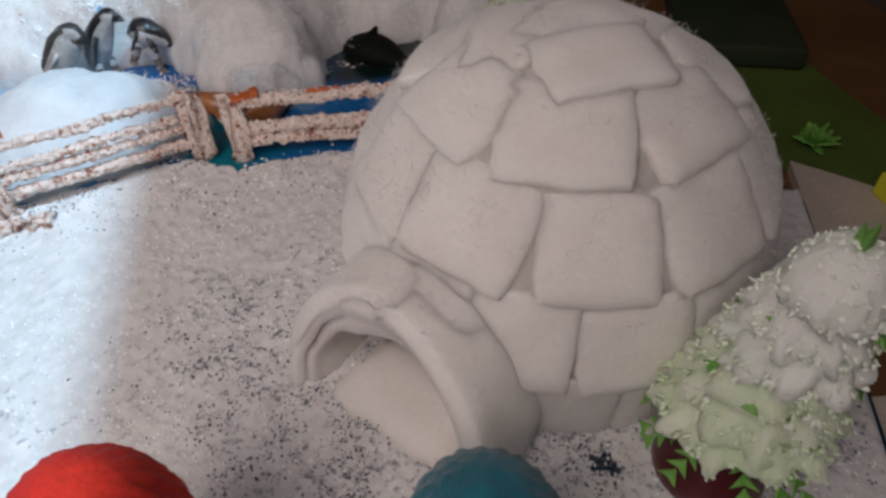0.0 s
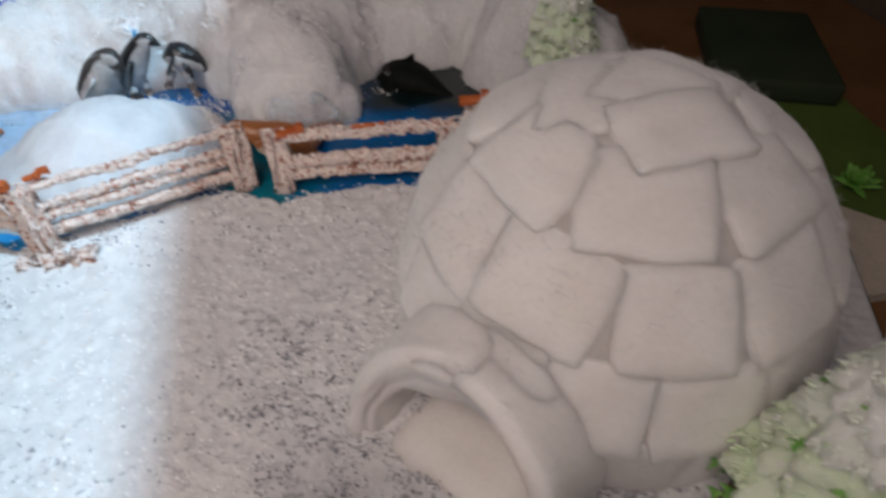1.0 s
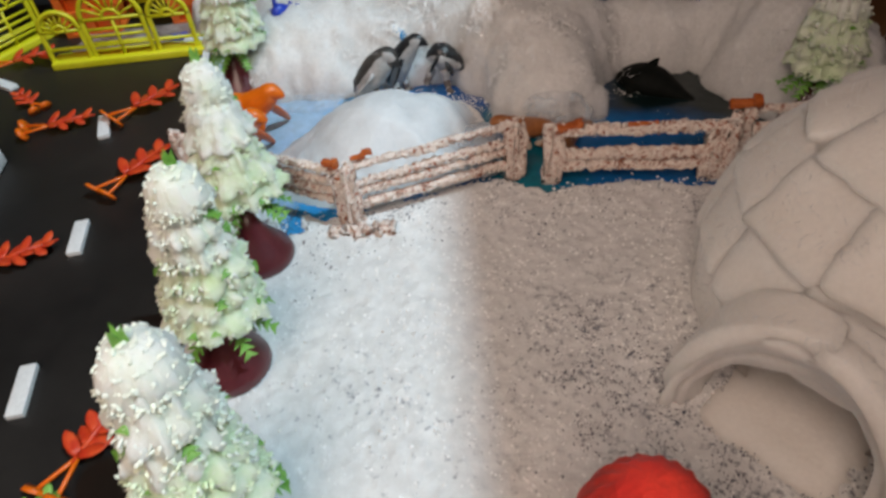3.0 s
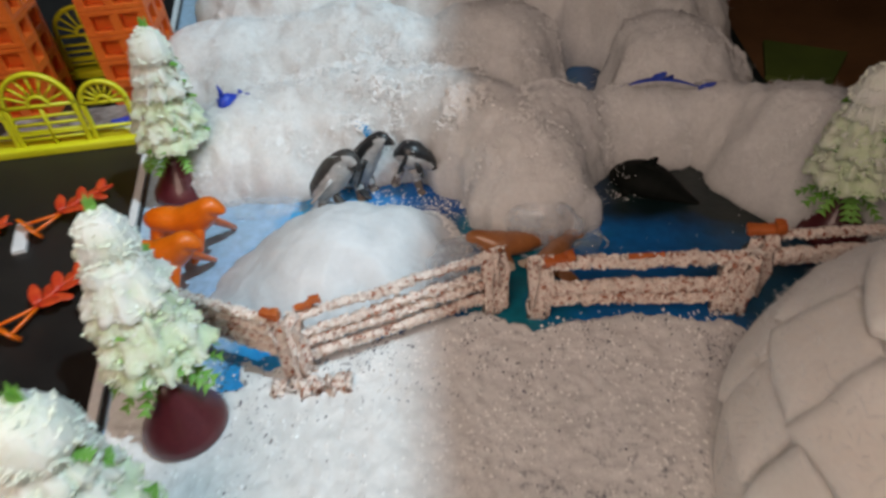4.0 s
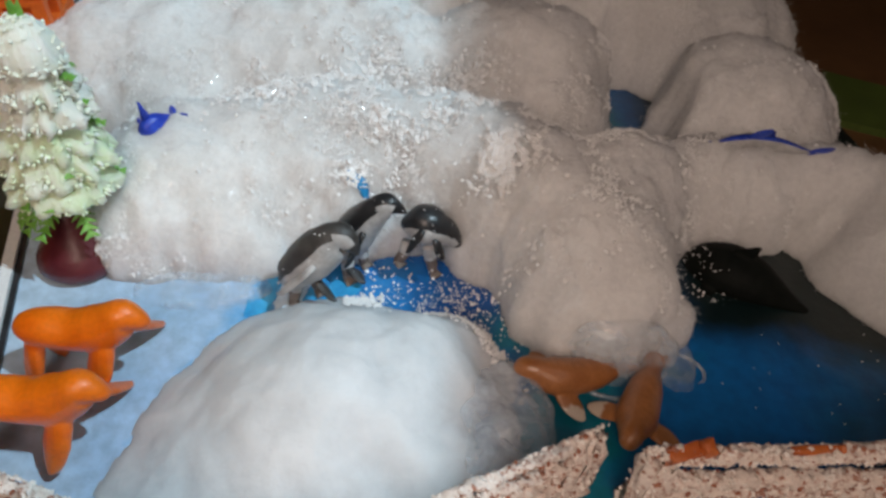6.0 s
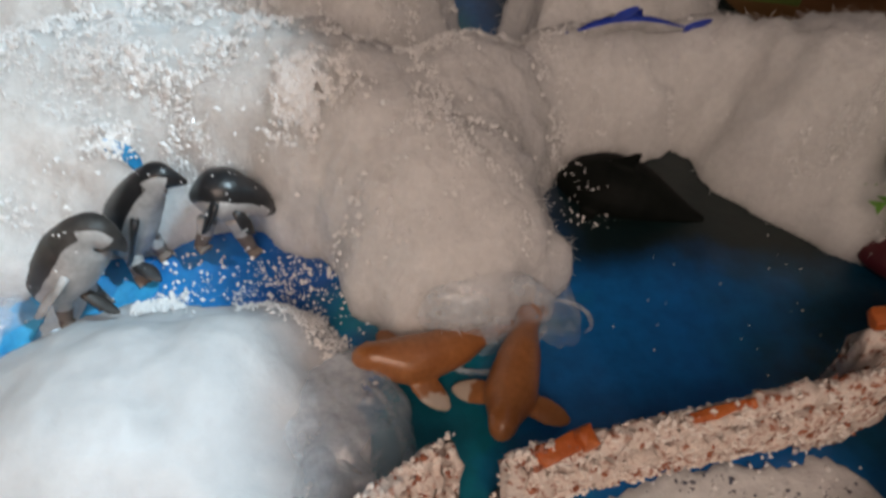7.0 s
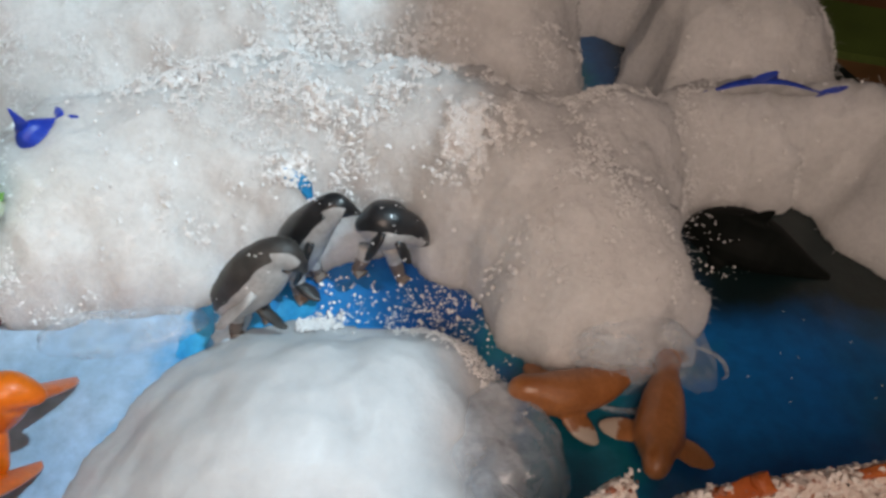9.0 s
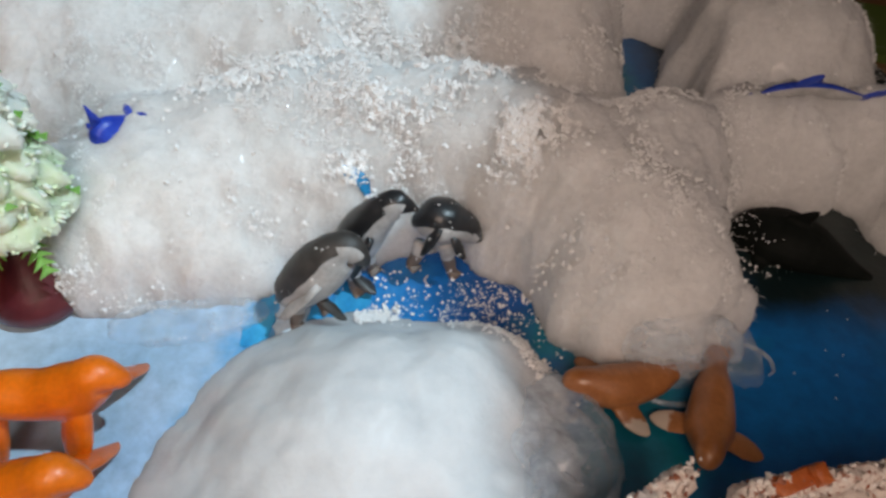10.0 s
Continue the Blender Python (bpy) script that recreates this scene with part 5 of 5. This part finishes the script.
penguin(0.361, [(-0.1830, 0.0215, 0.0016), (-0.1805, 0.0228, 0.0050), (-0.1755, 0.0238, 0.0086), (-0.1710, 0.0230, 0.0080), (-0.1660, 0.0210, 0.0056), (-0.1630, 0.0180, 0.0042), (-0.1610, 0.0158, 0.0022), (-0.1595, 0.0140, 0.0007)],
        (((-0.1725, -0.002, 0.016), (-0.1695, -0.003, 0.0)), ((-0.1800, -0.003, 0.016), (-0.1838, -0.006, 0.0070))),
        (((-0.1745, -0.0070, 0.0275), (-0.1800, -0.0095, 0.0170), 0.0026, 0), ((-0.1700, -0.006, 0.023), (-0.1655, -0.009, 0.0145), 0.0022, 0)), (22, 200),
        "black and grey plastic penguin figurine bending over the water")
FLECKS += [(rng.gauss(-0.190, 0.010), rng.gauss(0.351, 0.006), 0.0008, rng.uniform(0.0003, 0.0007)) for _ in range(45)]
tagged(crumbs("snow_flecks", FLECKS, M_CRUMB), "white snow flecks stuck to the penguins and the board", "snow", kind="stuff")


def lying_seal(m, bend, fore, label):
    """A seal lying on its belly, head towards +x, its back bent sideways; fore: the tips of the fore flippers."""
    bm = bmesh.new()
    body = [(-0.0262, 0.0030, 0.0008, 0.0010), (-0.0245, 0.0032, 0.0034, 0.0022), (-0.0215, 0.0036, 0.0040, 0.0028), (-0.0165, 0.0044, 0.0036, 0.0036), (-0.0110, 0.0052, 0.0048, 0.0046),
            (-0.0063, 0.0060, 0.0060, 0.0054), (0.0030, 0.0068, 0.0070, 0.0062), (0.0085, 0.0076, 0.0070, 0.0062), (0.0125, 0.0090, 0.0056, 0.0056), (0.0158, 0.0104, 0.0044, 0.0046),
            (0.0185, 0.0104, 0.0038, 0.0038), (0.0206, 0.0092, 0.0026, 0.0026), (0.0216, 0.0086, 0.0009, 0.0010)]
    loft(bm, smooth_spine([(x, bend * (x - 0.002) ** 2, z, w, h) for x, z, w, h in body], 4), 20)
    for tip, sg in zip(fore, (-1, 1)):
        flipper(bm, (0.0075, sg * 0.0035, 0.0058), (*tip, 0.0018), 0.0041, 0.0017)
    for sg in (-1, 1):
        flipper(bm, (-0.0220, bend * 0.00058 + sg * 0.0012, 0.003), (-0.0285, bend * 0.00085 + sg * 0.0046, 0.0014), 0.0030, 0.0014)
        blob(bm, (0.0172, bend * 0.00023 + sg * 0.0034, 0.0124), 0.0007, (1, 1, 1), 0.0, 2, 1.0)
    bmesh.ops.recalc_face_normals(bm, faces=bm.faces)
    return moulded(solo("seal_figurine", bm, M_SEAL, m, label, "figurine", "seal figurines"))


lying_seal(pose(-0.0920, 0.3030, 0.0003, 0, 0, -111), 0.0, ((0.0070, -0.0160), (0.0078, 0.0170)), "brown plastic seal figurine lying on the pond")
lying_seal(pose(-0.1140, 0.3105, 0.0003, 0, 0, 194) @ Matrix.Diagonal((1, -1, 1, 1)), 11.0, ((0.0005, -0.0150), (0.0120, 0.0150)), "brown plastic seal figurine half under the drift")


def standing_seal(x, y, turn, label):
    """A bright seal propped up on long flippers, head towards +x."""
    bm = bmesh.new()
    body = [(-0.0215, 0, 0.0205, 0.0018, 0.0020), (-0.0195, 0, 0.0232, 0.0048, 0.0052), (-0.0130, 0, 0.0246, 0.0060, 0.0060), (-0.0040, 0, 0.0243, 0.0062, 0.0064),
            (0.0040, 0, 0.0262, 0.0066, 0.0072), (0.0095, 0, 0.0300, 0.0056, 0.0062), (0.0130, 0, 0.0332, 0.0048, 0.0048), (0.0165, 0, 0.0324, 0.0036, 0.0034), (0.0195, 0, 0.0306, 0.0021, 0.0020), (0.0206, 0, 0.0298, 0.0008, 0.0008)]
    body = [(x, y, z, w * 1.12, h * 1.14) for x, y, z, w, h in body]
    loft(bm, smooth_spine(body, 4), 20)
    flipper(bm, (0.0060, -0.0025, 0.0250), (0.0020, -0.0130, 0.0060), 0.0050, 0.0034)
    flipper(bm, (0.0075, 0.0020, 0.0250), (0.0100, 0.0225, 0.0010), 0.0046, 0.0026)
    flipper(bm, (-0.0175, -0.0015, 0.0225), (-0.0225, -0.0090, 0.0006), 0.0048, 0.0032)
    flipper(bm, (-0.0175, 0.0025, 0.0225), (-0.0190, 0.0065, 0.0006), 0.0042, 0.0028)
    bmesh.ops.recalc_face_normals(bm, faces=bm.faces)
    return moulded(solo("seal_figurine", bm, M_ORANGE, pose(x, y, 0.0003, 0, 0, turn), label, "figurine", "orange seal figurines"))


standing_seal(-0.2745, 0.2930, 3, "bright orange plastic seal figurine propped on its flippers")
standing_seal(-0.2745, 0.2665, 3, "bright orange plastic seal figurine at the board's edge")


def whale():
    bm = bmesh.new()
    body = [(-0.040, 0, 0.004, 0.001, 0.001), (-0.036, 0, 0.005, 0.006, 0.005), (-0.026, 0, 0.007, 0.011, 0.009), (-0.010, 0, 0.008, 0.014, 0.012),
            (0.008, 0, 0.008, 0.013, 0.011), (0.024, 0, 0.006, 0.009, 0.008), (0.040, 0, 0.004, 0.005, 0.004), (0.052, 0, 0.003, 0.002, 0.002)]
    loft(bm, smooth_spine(body, 4), 20)
    loft(bm, [(-0.004, 0, 0.016, 0.0014, 0.008), (0.000, 0, 0.021, 0.0011, 0.005), (0.004, 0, 0.026, 0.0008, 0.0026), (0.006, 0, 0.028, 0.0004, 0.0006)], 12)
    flipper(bm, (-0.016, -0.008, 0.005), (-0.010, -0.026, 0.0015), 0.006, 0.0018)
    bmesh.ops.recalc_face_normals(bm, faces=bm.faces)
    return moulded(solo("whale_figurine", bm, M_WHALE, pose(-0.042, 0.375, -0.0036, 0, 0, -28) @ Matrix.Diagonal((0.58, 0.92, 0.86, 1)), "black plastic whale figurine lying in the pond below the drift", "figurine"), 0.0009)


whale()


def dolphin(m, label):
    bm = bmesh.new()
    body = [(-0.018, 0, 0.001, 0.0006, 0.0006), (-0.013, 0, 0.002, 0.0022, 0.002), (-0.004, 0, 0.004, 0.0052, 0.0046), (0.006, 0, 0.004, 0.0058, 0.0054),
            (0.013, 0, 0.002, 0.0046, 0.0044), (0.018, 0, 0.000, 0.0024, 0.0022), (0.023, 0, -0.001, 0.0008, 0.0008)]
    loft(bm, smooth_spine(body, 4), 16, lambda ang, s: 1 if math.pi * 1.1 < ang < math.pi * 1.9 else 0)
    loft(bm, [(0.002, 0, 0.008, 0.0010, 0.0040), (-0.001, 0, 0.012, 0.0008, 0.0024), (-0.003, 0, 0.016, 0.0004, 0.0006)], 10)
    for sg in (-1, 1):
        flipper(bm, (0.008, sg * 0.004, 0.003), (0.002, sg * 0.014, 0.004), 0.0030, 0.0010)
        flipper(bm, (-0.016, 0, 0.001), (-0.023, sg * 0.007, 0.001), 0.0028, 0.0009)
    bmesh.ops.recalc_face_normals(bm, faces=bm.faces)
    return solo("dolphin_figurine", bm, (M_BLUE, M_GREY), m, label, "figurine", "dolphin figurines")


dolphin(pose(-0.2860, 0.385, 0.0370, 0, 25, 240) @ Matrix.Diagonal((0.50, 0.75, 1.15, 1)), "blue plastic dolphin figurine stuck in the cotton drift")
dolphin(pose(-0.034, 0.4150, 0.0405, 70, 0, 178) @ Matrix.Diagonal((1.1, 0.7, 0.6, 1)), "dark blue plastic dolphin figurine sunk in the cotton drift")


# ---- hooded dolls, one plain mesh each ----
def hooded_doll(x, y, turn, height, material, label):
    bm = bmesh.new()
    h = height
    body = [(0, 0, 0.0, 0.020, 0.020), (0, 0, 0.010, 0.021, 0.020), (0, 0, h * 0.40, 0.018, 0.016), (0, 0, h * 0.50, 0.0165, 0.015), (0, 0, h * 0.60, 0.0185, 0.0175)]
    spine = smooth_spine(body, 4)
    for k in range(1, 13):
        a = math.pi / 2 * k / 12.4
        spine.append((0, 0.002 * math.sin(a), h * (0.60 + 0.40 * math.sin(a)), 0.0190 * math.cos(a) ** 0.85, 0.0180 * math.cos(a) ** 0.85))
    loft(bm, spine, 84)
    for v in bm.verts:
        a = math.atan2(v.co.y, v.co.x)
        v.co.xy *= 1 + 0.030 * math.cos(a * 21) * min(1.0, v.co.xy.length / 0.012) + 0.04 * noise.noise(v.co * 90)
        v.co += noise.noise_vector(v.co * 600) * 0.0006
    for sg in (-1, 1):
        flipper(bm, (sg * 0.014, 0, h * 0.5), (sg * 0.027, -0.004, h * 0.22), 0.007, 0.006)
    bmesh.ops.recalc_face_normals(bm, faces=bm.faces)
    return moulded(solo("hooded_doll", bm, material, pose(x, y, 0.0008, 0, 0, turn), label, "doll", "hooded dolls"), 0.0006)


hooded_doll(-0.0645, 0.057, 15, 0.079, M_RED, "small doll in a red woollen hood standing on the snow")
hooded_doll(0.0155, 0.059, -10, 0.0745, M_TEAL, "small doll in a teal woollen hood before the igloo")


# ---- the road board: lane marks, toy plants, fenced house ----
for x, y, turn in ((-0.3395, 0.1955, 113), (-0.3065, 0.104, 113), (-0.3865, 0.297, 120), (-0.497, 0.343, 160)):
    bm = bmesh.new()
    box(bm, -0.013, -0.0036, 0, 0.013, 0.0036, 0.0032, 0.0005)
    solo("lane_mark", bm, M_WHITE, pose(x, y, -0.001, 0, 0, turn), "short white foam lane mark on the black road", "lane mark", "lane marks")


def red_plant(x, y, turn, size, label, leaf=M_REDLEAF, foot=M_ORANGE):
    p = thing("toy_plant", x, y, -0.001, turn, label, "plant", "toy plants")
    bm = bmesh.new()
    for a in (0.5, -0.5):
        bmesh.ops.create_cone(bm, cap_ends=True, segments=14, radius1=0.0050 * size, radius2=0.0042 * size, depth=0.0016,
                              matrix=Matrix.Translation((-0.017 * size, a * 0.010 * size, 0.0050 * size)) @ pose(0, 0, 0, 0, 65, 0))
        loft(bm, [(-0.017 * size, a * 0.010 * size, 0.005 * size, 0.0009, 0.0009), (-0.006 * size, a * 0.003 * size, 0.0045 * size, 0.0010, 0.0010), (0, 0, 0.0045 * size, 0.0008, 0.0008)], 7)
    part("foot", bm, foot, p, "orange-yellow foot discs")
    bm = bmesh.new()
    loft(bm, [(-0.004 * size, 0, 0.0045 * size, 0.0012, 0.0012), (0.010 * size, 0, 0.006 * size, 0.0012, 0.0012), (0.027 * size, 0, 0.0055 * size, 0.0006, 0.0006)], 7)
    part("stem", bm, leaf, p)
    for k in range(5):
        for sg in (-1, 1):
            bm = bmesh.new()
            o = Vector(((-0.001 + 0.0052 * k) * size, 0, 0.0055 * size))
            flipper(bm, o, o + Vector((0.0055, sg * (0.0100 - 0.0012 * k), 0.0025 * (1 if (k + sg) % 2 else -0.6))) * size, 0.0028 * size, 0.0008)
            part("leaf", bm, leaf, p)
    return p


for x, y, turn, size in ((-0.420, 0.292, 28, 1.0), (-0.372, 0.318, 60, 1.15), (-0.338, 0.247, 70, 1.15), (-0.366, 0.172, 40, 1.0),
                         (-0.262, 0.080, 80, 1.0), (-0.505, 0.372, 35, 1.1), (-0.455, 0.318, 150, 0.8)):
    red_plant(x, y, turn, size, "fallen red plastic toy plant on the black road")
red_plant(-0.272, 0.047, 60, 0.8, "small green plastic toy plant on the black road", M_GREEN, M_GREEN)
bm = bmesh.new()
box(bm, -0.02, -0.03, 0, 0.02, 0.03, 0.010, 0.001)
pk = thing("card_box", -0.438, 0.222, -0.001, 20, "white card box with a pink top", "box")
part("body", bm, M_WHITE, pk)
bm = bmesh.new()
box(bm, -0.016, -0.026, 0.0102, 0.016, 0.026, 0.0112, 0.0003)
part("top", bm, M_PINK, pk)


def arch_band(bm, cx, z0, r_out, r_in, d, seg=22):
    rings = []
    for i in range(seg + 1):
        a = math.pi * i / seg
        c, s = math.cos(a), math.sin(a)
        rings.append([bm.verts.new((cx + r * c, y, z0 + r * s)) for r, y in ((r_out, -d), (r_out, d), (r_in, d), (r_in, -d))])
    for i in range(seg):
        for k in range(4):
            bm.faces.new((rings[i][k], rings[i][(k + 1) % 4], rings[i + 1][(k + 1) % 4], rings[i + 1][k]))
    bm.faces.new(rings[0][::-1])
    bm.faces.new(rings[-1])


def yellow_fence(x, y, turn, label, grow=1.0):
    """A plastic garden fence with one large and two small sunburst arches."""
    f = thing("garden_fence", x, y, -0.001, turn, label, "fence", "yellow garden fences")
    d = 0.0014
    bm = bmesh.new()
    box(bm, -0.060, -0.006, 0.0, 0.060, 0.012, 0.0055, 0.0008)
    part("base_rail", bm, M_YELLOW, f)
    for cx, w, zs in ((-0.006, 0.0215, 0.033), (-0.045, 0.0140, 0.027), (0.034, 0.0140, 0.031)):
        for s in (-1, 1):
            bm = bmesh.new()
            box(bm, cx + s * w - 0.0015, -d, 0.005, cx + s * w + 0.0015, d, zs, 0.0003)
            part("upright", bm, M_YELLOW, f)
        bm = bmesh.new()
        arch_band(bm, cx, zs, w + 0.0015, w - 0.0015, d)
        part("arch", bm, M_YELLOW, f)
        bm = bmesh.new()
        arch_band(bm, cx, zs, w * 0.30 + 0.001, w * 0.30 - 0.001, d)
        part("inner_arch", bm, M_YELLOW, f)
        bm = bmesh.new()
        box(bm, cx - w, -d, zs - 0.001, cx + w, d, zs + 0.001)
        part("cross_bar", bm, M_YELLOW, f)
        for k in range(1, 8):
            a = math.pi * k / 8
            bm = bmesh.new()
            box(bm, w * 0.30, -0.0008, -0.0007, w - 0.001, 0.0008, 0.0007, 0, Matrix.Translation((cx, 0, zs)) @ pose(0, 0, 0, 0, -math.degrees(a), 0))
            part("spoke", bm, M_YELLOW, f)
        if w > 0.02:
            for k in range(4):
                bm = bmesh.new()
                z = 0.010 + 0.0052 * k
                box(bm, cx - w, -0.0009, z - 0.0009, cx + w, 0.0009, z + 0.0009)
                part("cross_bar", bm, M_YELLOW, f)
            bm = bmesh.new()
            box(bm, cx - 0.001, -0.0011, 0.005, cx + 0.001, 0.0011, zs)
            part("upright", bm, M_YELLOW, f)
    bm = bmesh.new()
    box(bm, -0.060, -0.0011, 0.0125, 0.060, 0.0011, 0.0145)
    part("cross_bar", bm, M_YELLOW, f)
    return f


yellow_fence(-0.4165, 0.3900, 17, "bright yellow plastic garden fence with sunburst arches")
yellow_fence(-0.452, 0.500, 17, "bright yellow plastic garden fence behind the brick towers")
yellow_fence(-0.520, 0.402, 75, "bright yellow plastic garden fence along the side")


def brick_tower(x, y, turn, layers, label):
    """A square tower of hollow plastic bricks, each layer with window-like openings."""
    t = thing("brick_tower", x, y, -0.001, turn, label, "tower", "orange brick towers")
    w, h = 0.022, 0.0175
    for k in range(layers):
        z = k * h
        bm = bmesh.new()
        box(bm, -w, -w, z, w, w, z + 0.0032, 0.0005)
        box(bm, -w, -w, z + h - 0.0034, w, w, z + h - 0.0002, 0.0005)
        for sx in (-1, 0, 1):
            for sy in (-1, 0, 1):
                if sx or sy:
                    box(bm, sx * (w - 0.0032) - 0.003, sy * (w - 0.0032) - 0.003, z + 0.003, sx * (w - 0.0032) + 0.003, sy * (w - 0.0032) + 0.003, z + h - 0.003)
        box(bm, -w + 0.006, -w + 0.006, z + 0.003, w - 0.006, w - 0.006, z + h - 0.003)
        part("brick", bm, M_BRICK, t, smooth=False)
    return t


brick_tower(-0.480, 0.446, 17, 8, "orange plastic brick tower with square openings")
brick_tower(-0.400, 0.474, 17, 8, "orange plastic brick tower with square openings")
bm = bmesh.new()
slab(bm, [(-0.475, 0.395), (-0.37, 0.426), (-0.375, 0.46), (-0.48, 0.425)], -0.001, 0.0006)
M_PRINT = surface("printed_paper", (0.10, 0.06, 0.05), (0.50, 0.42, 0.38), 0.5, 60, 240, 0.0)
solo("printed_paper", bm, M_PRINT, None, "brown and pale printed paper behind the fence", "paper", smooth=False)
bm = bmesh.new()
box(bm, -0.006, -0.004, 0, 0.006, 0.004, 0.006, 0.0006)
solo("blue_brick", bm, M_BLUE, pose(-0.392, 0.416, 0.0006, 0, 0, 30), "small blue plastic brick behind the fence", "brick")
bm = bmesh.new()
box(bm, -0.008, -0.004, 0, 0.008, 0.004, 0.005, 0.0006)
solo("white_brick", bm, M_WHITE, pose(-0.378, 0.414, 0.0006, 0, 0, 10), "small white plastic brick behind the fence", "brick")


# ---- beyond the igloo: grass board, dark case, bits ----
bm = bmesh.new()
slab(bm, [(0.146, 0.280), (0.200, 0.2465), (0.245, 0.262), (0.222, 0.345), (0.212, 0.400), (0.132, 0.400), (0.137, 0.310)], -0.006, -0.001)
solo("grass_board", bm, M_GRASS, None, "dull green card board beside the snow board", "board", smooth=False)
bm = bmesh.new()
box(bm, -0.036, -0.050, 0, 0.036, 0.050, 0.014, 0.003)
solo("dark_case", bm, M_DARKGREEN, pose(0.182, 0.408, -0.001, 0, 0, -8), "dark green cloth-covered case on the grass board", "case")
bm = bmesh.new()
slab(bm, [(right_x(0.20) + 0.001, 0.205), (0.198, 0.212), (0.208, 0.2425), (right_x(0.26) + 0.001, 0.266)], -0.006, -0.0005)
solo("pale_card", bm, M_PALE, None, "pale card strip beside the igloo", "card", smooth=False)
bm = bmesh.new()
slab(bm, [(right_x(0.0) + 0.001, 0.0), (0.26, 0.0), (0.26, 0.142), (right_x(0.13) + 0.001, 0.131)], -0.006, -0.0008)
solo("pale_card", bm, M_PALE, None, "pale card sheet on the wooden table", "card", smooth=False)
bm = bmesh.new()
box(bm, -0.010, -0.012, 0, 0.010, 0.012, 0.012, 0.001)
solo("yellow_brick", bm, M_YELLOW, pose(0.212, 0.232, -0.0005, 0, 0, 15), "yellow plastic brick on the pale card", "brick")
bush = thing("green_bush", 0.188, 0.280, -0.001, 0, "small bright green plastic bush on the grass board", "bush")
bm = bmesh.new()
for k in range(26):
    a, e = rng.uniform(0, 6.28), rng.uniform(0.2, 1.4)
    way = Vector((math.cos(a) * math.cos(e), math.sin(a) * math.cos(e), math.sin(e)))
    flipper(bm, (0, 0, 0.001), way * rng.uniform(0.009, 0.014), 0.0024, 0.0008)
part("leaves", bm, M_GREEN, bush)

bm = bmesh.new()
slab(bm, [(0.050, 0.520), (0.090, 0.508), (0.115, 0.560), (0.060, 0.580)], -0.0065, -0.002)
solo("green_card", bm, M_GRASS, None, "dull green card piece behind the cotton drift", "card", smooth=False)
